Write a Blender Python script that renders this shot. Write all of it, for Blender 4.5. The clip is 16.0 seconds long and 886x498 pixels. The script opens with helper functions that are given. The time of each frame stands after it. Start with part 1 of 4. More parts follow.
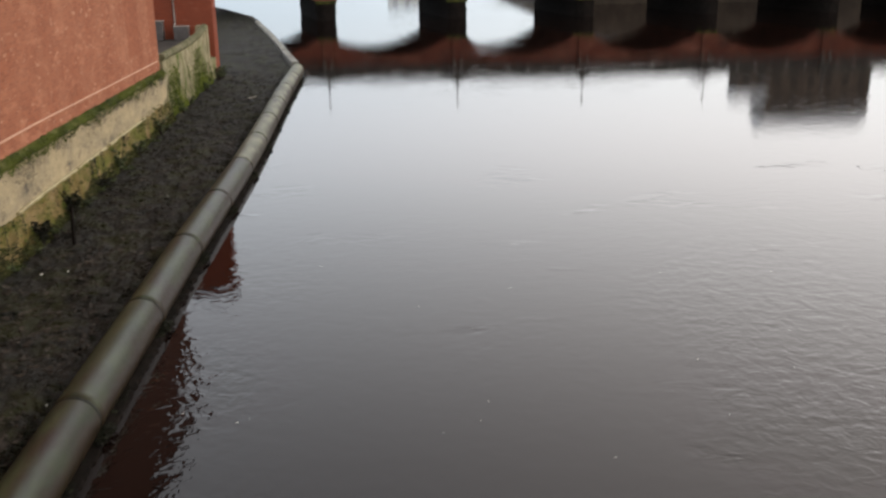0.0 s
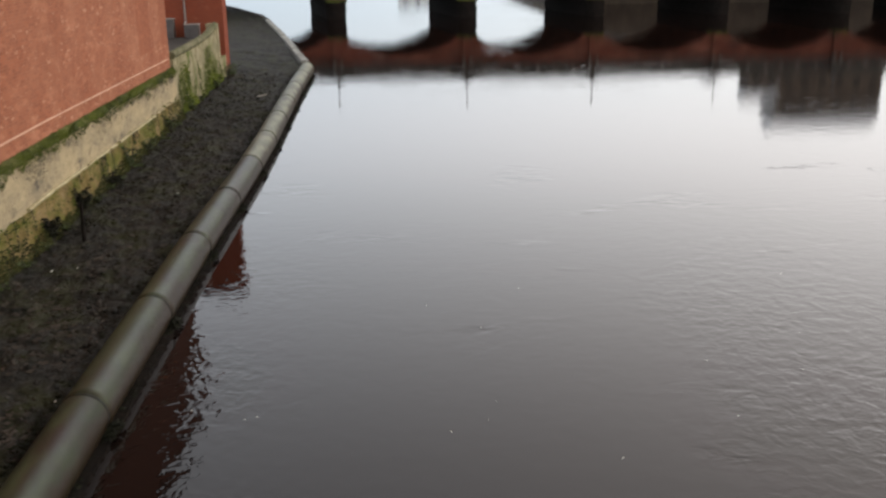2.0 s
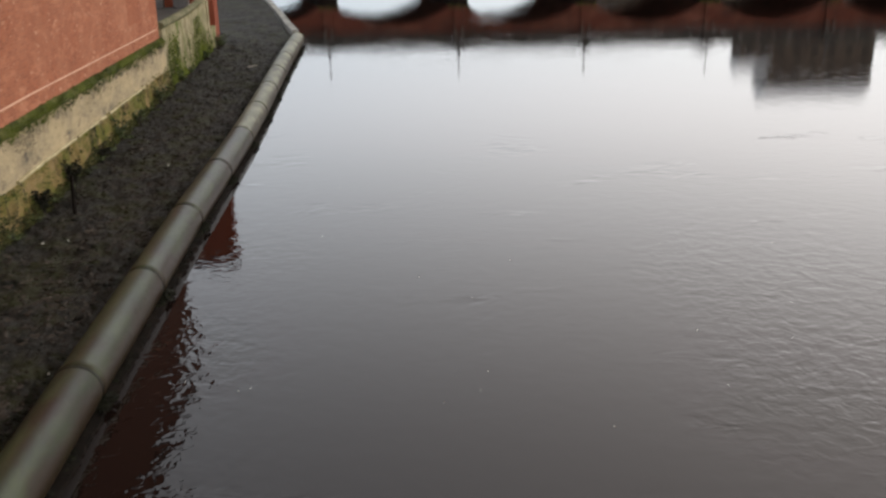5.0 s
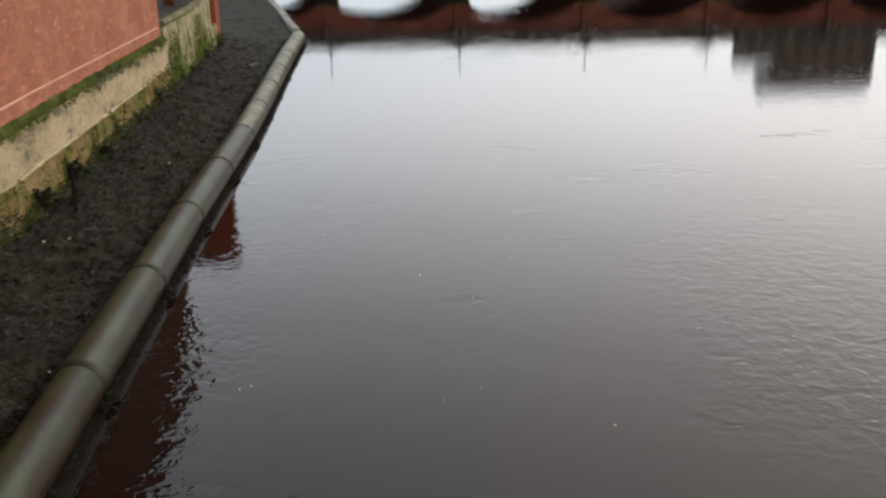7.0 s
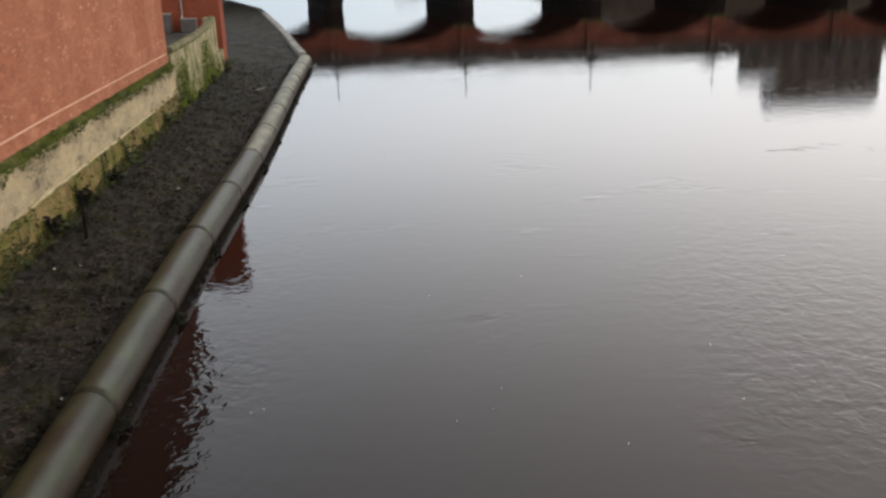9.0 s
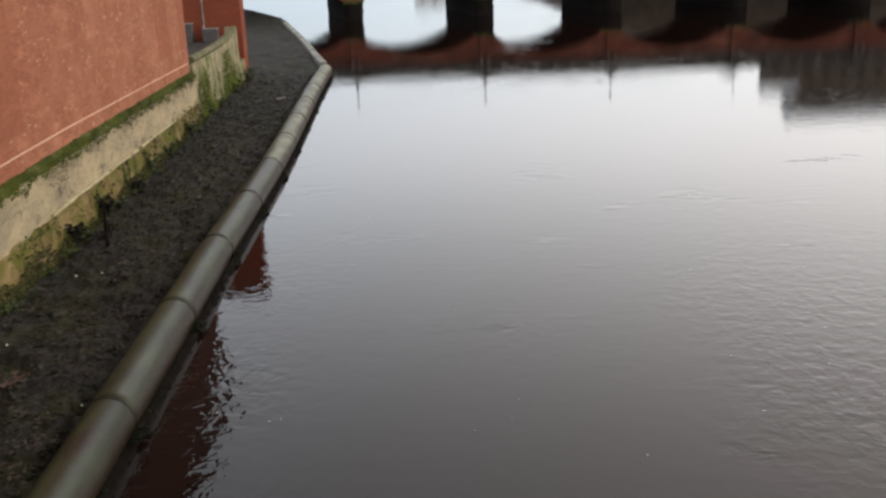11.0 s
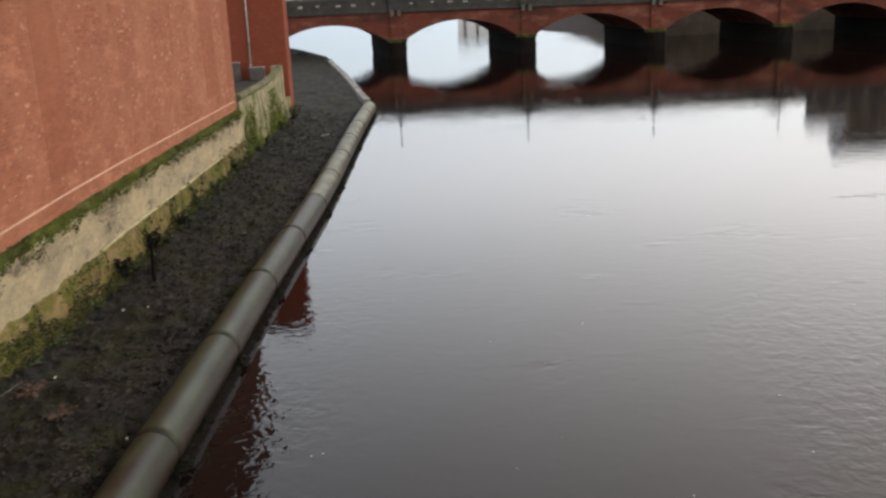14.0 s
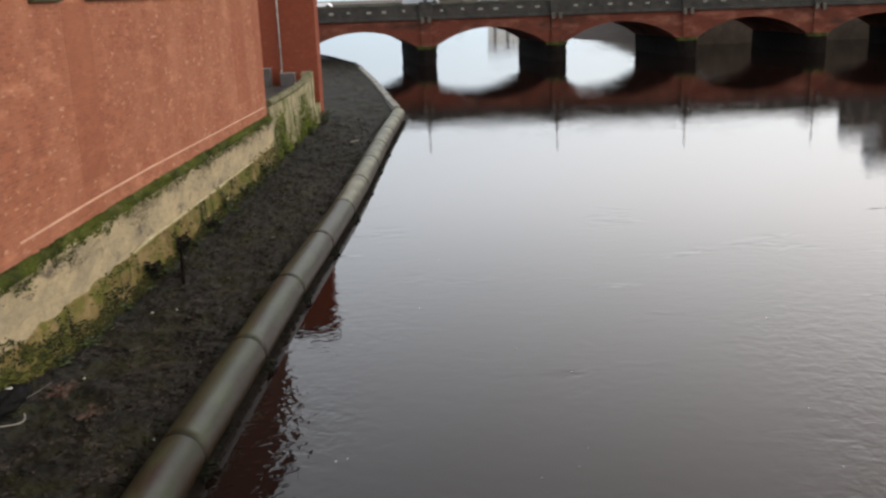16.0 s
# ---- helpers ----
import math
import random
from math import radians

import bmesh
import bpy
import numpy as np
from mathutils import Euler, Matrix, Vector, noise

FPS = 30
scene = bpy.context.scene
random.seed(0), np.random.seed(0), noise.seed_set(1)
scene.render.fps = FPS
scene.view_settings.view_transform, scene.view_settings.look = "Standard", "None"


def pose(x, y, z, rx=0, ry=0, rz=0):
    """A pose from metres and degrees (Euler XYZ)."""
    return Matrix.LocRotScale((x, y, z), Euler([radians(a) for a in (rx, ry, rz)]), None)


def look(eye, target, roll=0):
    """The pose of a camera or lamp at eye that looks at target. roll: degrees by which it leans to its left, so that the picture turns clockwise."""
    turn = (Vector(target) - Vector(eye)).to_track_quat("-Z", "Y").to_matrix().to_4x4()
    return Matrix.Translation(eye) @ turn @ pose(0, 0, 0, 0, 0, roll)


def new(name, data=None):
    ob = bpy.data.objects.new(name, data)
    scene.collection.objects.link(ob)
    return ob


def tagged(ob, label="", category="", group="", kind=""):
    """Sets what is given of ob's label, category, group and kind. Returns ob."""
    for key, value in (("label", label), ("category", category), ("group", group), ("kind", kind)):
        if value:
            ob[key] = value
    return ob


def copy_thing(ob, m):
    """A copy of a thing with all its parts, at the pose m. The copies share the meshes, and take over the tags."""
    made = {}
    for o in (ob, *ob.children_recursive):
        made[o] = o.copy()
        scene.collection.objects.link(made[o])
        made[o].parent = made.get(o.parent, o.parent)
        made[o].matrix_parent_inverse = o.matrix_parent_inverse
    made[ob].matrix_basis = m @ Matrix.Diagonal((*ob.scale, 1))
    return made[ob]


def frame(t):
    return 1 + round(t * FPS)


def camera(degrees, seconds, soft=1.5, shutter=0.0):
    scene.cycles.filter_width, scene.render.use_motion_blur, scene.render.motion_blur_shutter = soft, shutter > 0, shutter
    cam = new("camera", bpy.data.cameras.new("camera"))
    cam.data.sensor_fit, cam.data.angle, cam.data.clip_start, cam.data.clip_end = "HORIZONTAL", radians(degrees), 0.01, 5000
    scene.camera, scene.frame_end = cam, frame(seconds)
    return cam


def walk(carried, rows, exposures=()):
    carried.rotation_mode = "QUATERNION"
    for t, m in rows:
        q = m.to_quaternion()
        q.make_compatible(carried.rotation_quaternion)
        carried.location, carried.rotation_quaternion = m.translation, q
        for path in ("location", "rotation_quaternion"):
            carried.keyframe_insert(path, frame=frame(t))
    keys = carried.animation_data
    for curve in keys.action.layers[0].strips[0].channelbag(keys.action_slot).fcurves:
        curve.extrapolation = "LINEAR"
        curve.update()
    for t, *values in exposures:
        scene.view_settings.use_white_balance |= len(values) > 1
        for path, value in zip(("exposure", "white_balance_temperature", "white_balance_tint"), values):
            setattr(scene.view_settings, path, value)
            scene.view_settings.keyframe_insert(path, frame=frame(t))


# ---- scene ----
cam = camera(50.04, 16.0, soft=2.6)
# seconds, pitch, roll, yaw of a camera held still above the river
ROWS = [
    (0, -17.986, 0.640, -4.391),
    (0.5, -18.049, 0.679, -4.614),
    (1, -17.920, 0.740, -4.662),
    (1.5, -17.874, 0.687, -4.259),
    (2, -18.027, 0.433, -3.783),
    (2.5, -18.135, 0.469, -3.675),
    (3, -18.415, 0.684, -3.945),
    (3.5, -18.425, 0.817, -4.199),
    (4, -18.366, 0.752, -3.974),
    (4.5, -18.521, 0.657, -3.727),
    (5, -19.778, 0.494, -4.306),
    (7.5, -19.889, 0.517, -4.222),
    (8, -19.571, 0.900, -4.274),
    (8.5, -19.196, 1.054, -4.562),
    (9, -18.659, 1.612, -4.047),
    (11.5, -17.658, 1.797, -2.483),
    (12, -16.809, 2.042, -1.896),
    (12.5, -16.450, 2.035, -1.287),
    (13, -16.167, 1.920, -0.854),
    (13.5, -15.570, 2.053, -0.244),
    (14, -15.815, 2.271, -0.377),
    (14.5, -15.000, 2.600, 0.000),
    (15, -15.111, 2.743, 0.183),
    (15.5, -15.076, 2.457, 0.927),
    (16, -15.335, 2.013, 1.411),
]
walk(cam, [(t, pose(0, 0, 8, 90 + p, r, y)) for t, p, r, y in ROWS])

# ---- light: overcast winter sky ----
world = bpy.data.worlds.new("world")
scene.world = world
world.use_nodes = True
wn, wl = world.node_tree.nodes, world.node_tree.links
wn.clear()
sky = wn.new("ShaderNodeTexSky")
sky.sky_type, sky.sun_disc = "NISHITA", False
sky.sun_elevation, sky.sun_rotation = radians(24), radians(80)
sky.air_density, sky.dust_density, sky.ozone_density = 1.0, 6.0, 2.0
# cloud layer: cooler and dimmer low down, brighter higher up
coord = wn.new("ShaderNodeTexCoord")
split = wn.new("ShaderNodeSeparateXYZ")
wl.new(coord.outputs["Generated"], split.inputs[0])
cloud = wn.new("ShaderNodeValToRGB")
cloud.color_ramp.interpolation = "EASE"
stops = cloud.color_ramp.elements
for e, (at, c) in zip([stops[0], stops[1], stops.new(0.3), stops.new(0.62)], ((0.02, (7.7, 8.8, 9.4)), (1.0, (9.5, 9.4, 9.6)), (0.24, (16.9, 17.2, 17.4)), (0.55, (12.8, 12.45, 12.3)))):
    e.position, e.color = at, (*c, 1)
wl.new(split.outputs["Z"], cloud.inputs["Fac"])
# the hidden sun's glow warms the right-hand sky
side = wn.new("ShaderNodeMapRange")
side.inputs[1].default_value, side.inputs[2].default_value = -0.35, 0.55
side.interpolation_type = "SMOOTHSTEP"
wl.new(split.outputs["X"], side.inputs[0])
tint = wn.new("ShaderNodeMix")
tint.data_type = "RGBA"
tint.inputs["A"].default_value = (0.85, 0.895, 0.96, 1)
tint.inputs["B"].default_value = (1.425, 1.34, 1.295, 1)
wl.new(side.outputs[0], tint.inputs["Factor"])
glow = wn.new("ShaderNodeMix")
glow.data_type, glow.blend_type = "RGBA", "MULTIPLY"
glow.inputs["Factor"].default_value = 1.0
wl.new(cloud.outputs["Color"], glow.inputs["A"])
wl.new(tint.outputs["Result"], glow.inputs["B"])
grey = wn.new("ShaderNodeMix")
grey.data_type = "RGBA"
grey.inputs["Factor"].default_value = 0.88
wl.new(glow.outputs["Result"], grey.inputs["B"])
bg = wn.new("ShaderNodeBackground")
bg.inputs["Strength"].default_value = 0.125
wout = wn.new("ShaderNodeOutputWorld")
wl.new(sky.outputs[0], grey.inputs["A"])
wl.new(grey.outputs["Result"], bg.inputs["Color"])
wl.new(bg.outputs[0], wout.inputs["Surface"])
sun_data = bpy.data.lights.new("sun", "SUN")
sun_data.energy, sun_data.angle, sun_data.color = 0.5, radians(25), (1.0, 0.95, 0.88)
sun = new("sun", sun_data)
sun.matrix_world = look((60, 20, 34), (0, 40, 0))
scene.view_settings.exposure = 0.06


# ---- materials ----
def mat(name, base, alt=None, scale=4.0, detail=8.0, rough=0.8, bump=0.3, bump_scale=20.0, metal=0.0, lo=0.4, hi=0.6,
        third=None, third_scale=0.6, third_lo=0.52, third_hi=0.68, specular=0.5, stretch=(1, 1, 1), dist=0.02, jitter=0.0):
    """Two-scale mottled surface in world metres, with relief."""
    m = bpy.data.materials.new(name)
    m.use_nodes = True
    n, l = m.node_tree.nodes, m.node_tree.links
    b = n["Principled BSDF"]
    geo = n.new("ShaderNodeNewGeometry")
    mp = n.new("ShaderNodeMapping")
    mp.inputs["Scale"].default_value = stretch
    l.new(geo.outputs["Position"], mp.inputs["Vector"])

    def noise_tex(s, d=8.0, r=0.6):
        t = n.new("ShaderNodeTexNoise")
        t.inputs["Scale"].default_value, t.inputs["Detail"].default_value, t.inputs["Roughness"].default_value = s, d, r
        l.new(mp.outputs[0], t.inputs["Vector"])
        return t

    def ramp(src, a, c):
        r = n.new("ShaderNodeMapRange")
        r.inputs[1].default_value, r.inputs[2].default_value = a, c
        l.new(src, r.inputs[0])
        return r.outputs[0]

    def mix(fac, a, c):
        x = n.new("ShaderNodeMix")
        x.data_type = "RGBA"
        l.new(fac, x.inputs["Factor"])
        for v, s in ((a, "A"), (c, "B")):
            if isinstance(v, tuple):
                x.inputs[s].default_value = (*v, 1)
            else:
                l.new(v, x.inputs[s])
        return x.outputs["Result"]

    alt = alt or tuple(c * 0.7 for c in base)
    col = mix(ramp(noise_tex(scale, detail).outputs["Fac"], lo, hi), base, alt)
    fine = noise_tex(bump_scale, 6.0, 0.7)
    dark = mix(ramp(fine.outputs["Fac"], 0.25, 0.75), (0.62, 0.62, 0.62), (1.3, 1.3, 1.3))
    mul = n.new("ShaderNodeMix")
    mul.data_type, mul.blend_type = "RGBA", "MULTIPLY"
    mul.inputs["Factor"].default_value = 0.8
    l.new(col, mul.inputs["A"])
    l.new(dark, mul.inputs["B"])
    col = mul.outputs["Result"]
    if third:
        col = mix(ramp(noise_tex(third_scale, 7.0, 0.65).outputs["Fac"], third_lo, third_hi), col, third)
    if jitter:
        info = n.new("ShaderNodeObjectInfo")
        hs = n.new("ShaderNodeHueSaturation")
        l.new(ramp(info.outputs["Random"], 0, 1), hs.inputs["Value"])
        hs.inputs["Value"].default_value = 1
        rr = hs.inputs["Value"].links[0].from_node
        rr.inputs[3].default_value, rr.inputs[4].default_value = 1 - jitter, 1 + jitter
        l.new(col, hs.inputs["Color"])
        col = hs.outputs[0]
    l.new(col, b.inputs["Base Color"])
    b.inputs["Metallic"].default_value = metal
    b.inputs["Specular IOR Level"].default_value = specular
    rg = n.new("ShaderNodeMapRange")
    rg.inputs[3].default_value, rg.inputs[4].default_value = max(0.03, rough - 0.12), min(1, rough + 0.12)
    l.new(fine.outputs["Fac"], rg.inputs[0])
    l.new(rg.outputs[0], b.inputs["Roughness"])
    if bump:
        bp = n.new("ShaderNodeBump")
        bp.inputs["Strength"].default_value, bp.inputs["Distance"].default_value = bump, dist
        l.new(fine.outputs["Fac"], bp.inputs["Height"])
        l.new(bp.outputs[0], b.inputs["Normal"])
    return m


def brick_mat(name, c1, c2, mortar, axes="YZ", weather=(0.5, 0.3, 0.2), size=(0.235, 0.085), fleck=0.8):
    """Coursed brickwork laid in world metres on an upright wall."""
    m = bpy.data.materials.new(name)
    m.use_nodes = True
    n, l = m.node_tree.nodes, m.node_tree.links
    b = n["Principled BSDF"]
    geo = n.new("ShaderNodeNewGeometry")
    sep, com = n.new("ShaderNodeSeparateXYZ"), n.new("ShaderNodeCombineXYZ")
    l.new(geo.outputs["Position"], sep.inputs[0])
    l.new(sep.outputs[axes[0]], com.inputs["X"])
    l.new(sep.outputs[axes[1]], com.inputs["Y"])
    br = n.new("ShaderNodeTexBrick")
    br.inputs["Color1"].default_value, br.inputs["Color2"].default_value = (*c1, 1), (*c2, 1)
    br.inputs["Mortar"].default_value = (*mortar, 1)
    br.inputs["Scale"].default_value = 1.0
    br.inputs["Mortar Size"].default_value = 0.006
    br.inputs["Brick Width"].default_value, br.inputs["Row Height"].default_value = size
    l.new(com.outputs[0], br.inputs["Vector"])
    last = br.outputs["Color"]
    for s, lo, hi, colour, amount, stretch in ((0.55, 0.42, 0.68, weather, 0.65, (1, 1, 0.7)), (2.6, 0.54, 0.72, tuple(min(1, c * 1.35) for c in weather), 0.55, (0.5, 0.3, 1)), (7.0, 0.59, 0.68, (weather[0] * 1.45, weather[1] * 1.85, weather[2] * 2.1), fleck, (0.5, 0.32, 1)),
                                               (0.5, 0.5, 0.75, tuple(c * 0.72 for c in c1), 0.42, (1, 0.5, 0.4))):
        mp = n.new("ShaderNodeMapping")
        mp.inputs["Scale"].default_value = stretch
        l.new(geo.outputs["Position"], mp.inputs["Vector"])
        t = n.new("ShaderNodeTexNoise")
        t.inputs["Scale"].default_value, t.inputs["Detail"].default_value, t.inputs["Roughness"].default_value = s, 8, 0.65
        l.new(mp.outputs[0], t.inputs["Vector"])
        r = n.new("ShaderNodeMapRange")
        r.inputs[1].default_value, r.inputs[2].default_value, r.inputs[4].default_value = lo, hi, amount
        l.new(t.outputs["Fac"], r.inputs[0])
        x = n.new("ShaderNodeMix")
        x.data_type = "RGBA"
        l.new(r.outputs[0], x.inputs["Factor"])
        l.new(last, x.inputs["A"])
        x.inputs["B"].default_value = (*colour, 1)
        last = x.outputs["Result"]
    l.new(last, b.inputs["Base Color"])
    b.inputs["Roughness"].default_value = 0.9
    b.inputs["Specular IOR Level"].default_value = 0.15
    bp = n.new("ShaderNodeBump")
    bp.inputs["Strength"].default_value, bp.inputs["Distance"].default_value = 0.5, 0.012
    l.new(br.outputs["Fac"], bp.inputs["Height"])
    bp.invert = True
    l.new(bp.outputs[0], b.inputs["Normal"])
    return m


def water_mat():
    """Peaty river: a dark brown body under a mirror surface, rippled in patches where the current runs, smooth up river."""
    m = bpy.data.materials.new("river_water")
    m.use_nodes = True
    n, l = m.node_tree.nodes, m.node_tree.links
    b = n["Principled BSDF"]
    b.inputs["Base Color"].default_value = (0.0062, 0.0036, 0.0028, 1)
    b.inputs["Roughness"].default_value = 0.03
    b.inputs["IOR"].default_value = 1.333
    geo = n.new("ShaderNodeNewGeometry")
    sep = n.new("ShaderNodeSeparateXYZ")
    l.new(geo.outputs["Position"], sep.inputs[0])
    reach = n.new("ShaderNodeMapRange")
    for i, v in ((1, 12.0), (2, 28.0), (3, 1.0), (4, 0.12)):
        reach.inputs[i].default_value = v
    reach.interpolation_type = "SMOOTHSTEP"
    l.new(sep.outputs["Y"], reach.inputs[0])
    patch = n.new("ShaderNodeTexNoise")
    patch.inputs["Scale"].default_value, patch.inputs["Detail"].default_value = 0.16, 5
    l.new(geo.outputs["Position"], patch.inputs["Vector"])

    def span(src, a, c, lo, hi):
        k = n.new("ShaderNodeMapRange")
        k.interpolation_type = "SMOOTHSTEP"
        for i, v in ((1, a), (2, c), (3, lo), (4, hi)):
            k.inputs[i].default_value = v
        l.new(src, k.inputs[0])
        return k.outputs[0]

    def calc(op, a, c):
        k = n.new("ShaderNodeMath")
        k.operation = op
        l.new(a, k.inputs[0])
        l.new(c, k.inputs[1])
        return k.outputs[0]

    # broken water along the pipe and in the current off to the right, a slick between
    left_lane = calc("MULTIPLY", span(sep.outputs["X"], -4.0, -0.2, 1.0, 0.0), span(sep.outputs["X"], -4.6, -3.7, 0.2, 1.0))
    lanes = calc("MAXIMUM", left_lane, span(sep.outputs["X"], 3.0, 8.5, 0.0, 0.85))
    patches = calc("MULTIPLY", lanes, span(patch.outputs["Fac"], 0.38, 0.58, 0.35, 1.0))
    rough_water = calc("MAXIMUM", patches, span(patch.outputs["Fac"], 0.56, 0.72, 0.10, 0.5))
    strength = calc("MULTIPLY", reach.outputs[0], rough_water)
    # a light breeze on the open reach up river
    breeze = calc("MULTIPLY", span(sep.outputs["Y"], 26.0, 60.0, 0.0, 0.78), span(patch.outputs["Fac"], 0.35, 0.65, 0.35, 1.0))
    # a few isolated cat's-paws on the slick
    paw = n.new("ShaderNodeTexNoise")
    paw.inputs["Scale"].default_value, paw.inputs["Detail"].default_value = 0.42, 3
    squash = n.new("ShaderNodeMapping")
    squash.inputs["Scale"].default_value, squash.inputs["Location"].default_value = (0.55, 1.0, 1), (3.1, 1.7, 0)
    l.new(geo.outputs["Position"], squash.inputs["Vector"])
    l.new(squash.outputs[0], paw.inputs["Vector"])
    paws = calc("MULTIPLY", span(paw.outputs["Fac"], 0.57, 0.66, 0.0, 0.8), span(sep.outputs["Y"], 30.0, 44.0, 1.0, 0.0))
    height = None
    for s, stretch, dist, plain in ((2.4, (1.0, 1.0, 1), 0.0042, 0.55), (1.5, (1.15, 1.2, 1), 0.018, 0), (2.9, (1.15, 1.15, 1), 0.018, 0), (7.5, (1.0, 1.0, 1), 0.003, 0), (1.9, (0.7, 1.6, 1), 0.007, -1), (1.7, (0.8, 1.5, 1), 0.024, -2)):
        mp = n.new("ShaderNodeMapping")
        mp.inputs["Scale"].default_value = stretch
        mp.inputs["Rotation"].default_value = (0, 0, 0.12)
        l.new(geo.outputs["Position"], mp.inputs["Vector"])
        t = n.new("ShaderNodeTexNoise")
        t.inputs["Scale"].default_value, t.inputs["Detail"].default_value, t.inputs["Distortion"].default_value = s, 2, 0.7
        l.new(mp.outputs[0], t.inputs["Vector"])
        bp = n.new("ShaderNodeBump")
        bp.inputs["Strength"].default_value, bp.inputs["Distance"].default_value = max(plain, 0), dist
        if plain <= 0:
            l.new((strength, breeze, paws)[-plain], bp.inputs["Strength"])
        l.new(t.outputs["Fac"], bp.inputs["Height"])
        if height:
            l.new(height, bp.inputs["Normal"])
        height = bp.outputs[0]
    l.new(height, b.inputs["Normal"])
    return m


WATER = water_mat()
BRICK = brick_mat("red_brick", (0.29, 0.102, 0.053), (0.205, 0.073, 0.04), (0.27, 0.117, 0.07), weather=(0.355, 0.155, 0.09))
SANDSTONE = mat("red_sandstone", (0.115, 0.033, 0.019), (0.215, 0.085, 0.055), 0.55, rough=0.9, bump_scale=5, third=(0.05, 0.024, 0.017), third_scale=0.5, third_lo=0.48, third_hi=0.68, stretch=(0.8, 1, 1.8), lo=0.5, hi=0.72, specular=0.15)
TOWER_RED = brick_mat("deep_red_masonry", (0.215, 0.052, 0.025), (0.175, 0.043, 0.023), (0.2, 0.066, 0.038), axes="XZ", weather=(0.175, 0.05, 0.027))
GREY_STONE = mat("weathered_grey_stone", (0.042, 0.036, 0.029), (0.022, 0.019, 0.016), 1.1, rough=0.92, bump_scale=10, third=(0.045, 0.045, 0.035), third_scale=0.7)
PALE_STONE = mat("pale_stone", (0.26, 0.24, 0.21), (0.2, 0.18, 0.16), 3, rough=0.9, bump_scale=15)
PLINTH = mat("stained_render", (0.355, 0.283, 0.168), (0.26, 0.213, 0.135), 1.6, rough=0.92, bump=0.5, bump_scale=9, third=(0.085, 0.07, 0.052), third_scale=2.0, third_lo=0.56, third_hi=0.7, stretch=(1, 0.45, 1), specular=0.2)
PLINTH_LOW = mat("algae_stained_stone", (0.132, 0.094, 0.029), (0.215, 0.15, 0.068), 1.5, rough=0.92, bump=0.8, bump_scale=7, third=(0.088, 0.088, 0.014), third_scale=2.0, third_lo=0.43, third_hi=0.6, stretch=(1, 0.5, 1), dist=0.05, specular=0.2)
MOSS = mat("wet_moss", (0.072, 0.086, 0.012), (0.024, 0.032, 0.006), 1.3, rough=0.95, bump=1.0, bump_scale=18, dist=0.06, third=(0.15, 0.145, 0.05), third_scale=2.0, third_lo=0.56, third_hi=0.74, specular=0.15, stretch=(1, 0.4, 1))
MUD = mat("river_mud", (0.0075, 0.0075, 0.0053), (0.019, 0.0172, 0.0135), 2.6, rough=0.8, bump=1.0, bump_scale=7, dist=0.10, third=(0.0195, 0.0205, 0.0062), third_scale=1.1, third_lo=0.48, third_hi=0.6, specular=0.2)
DEBRIS = mat("dead_leaves", (0.052, 0.041, 0.031), (0.022, 0.018, 0.014), 1.5, rough=0.85, bump_scale=30, specular=0.2)
IRON = mat("coated_iron_pipe", (0.038, 0.0455, 0.0195), (0.021, 0.025, 0.0115), 2.4, rough=0.42, bump=0.15, bump_scale=14, stretch=(1, 0.35, 1), third=(0.0185, 0.0115, 0.006), third_scale=1.6, third_lo=0.47, third_hi=0.63, specular=0.16)


def lower_brown(m, top, colour, width=0.22):
    """Mix a colour into a surface below a ragged height."""
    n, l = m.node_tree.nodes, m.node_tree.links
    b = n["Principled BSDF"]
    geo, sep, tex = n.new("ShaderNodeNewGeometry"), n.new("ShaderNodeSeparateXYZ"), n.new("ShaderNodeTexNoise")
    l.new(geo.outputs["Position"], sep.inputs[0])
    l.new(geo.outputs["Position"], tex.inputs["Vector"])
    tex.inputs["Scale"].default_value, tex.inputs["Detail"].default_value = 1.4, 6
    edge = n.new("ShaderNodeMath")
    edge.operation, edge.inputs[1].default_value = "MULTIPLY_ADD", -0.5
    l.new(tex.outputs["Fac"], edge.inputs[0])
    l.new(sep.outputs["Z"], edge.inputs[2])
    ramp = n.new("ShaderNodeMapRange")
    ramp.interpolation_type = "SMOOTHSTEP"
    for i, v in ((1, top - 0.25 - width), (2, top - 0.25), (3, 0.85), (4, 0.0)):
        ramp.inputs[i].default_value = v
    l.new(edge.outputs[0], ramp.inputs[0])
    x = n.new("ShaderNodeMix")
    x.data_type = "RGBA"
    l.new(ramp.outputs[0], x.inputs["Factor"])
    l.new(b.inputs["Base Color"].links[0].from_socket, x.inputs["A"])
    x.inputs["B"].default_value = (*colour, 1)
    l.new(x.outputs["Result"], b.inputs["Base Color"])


# far pipe sections: low-angle sky sheen put into a paler colour
SHEEN_IRON = mat("sheen_iron_pipe", (0.165, 0.166, 0.11), (0.095, 0.098, 0.062), 2.0, rough=0.5, bump=0.2, bump_scale=12, stretch=(1, 0.5, 1), third=(0.03, 0.026, 0.016), third_scale=1.6, third_lo=0.5, third_hi=0.7, specular=0.15)
# both pipe coats turn a darker brown towards the bottom
for pipe_mat in (IRON, SHEEN_IRON):
    lower_brown(pipe_mat, 0.64, (0.019, 0.0102, 0.0052))
RING = mat("dark_joint_seal", (0.010, 0.011, 0.008), (0.007, 0.007, 0.006), 4, rough=0.6, bump=0.2, specular=0.2)
SHADE_BAND = mat("shade_band_brown", (0.014, 0.008, 0.005), (0.008, 0.006, 0.0045), 3, rough=0.9, bump=0.6, specular=0.15)
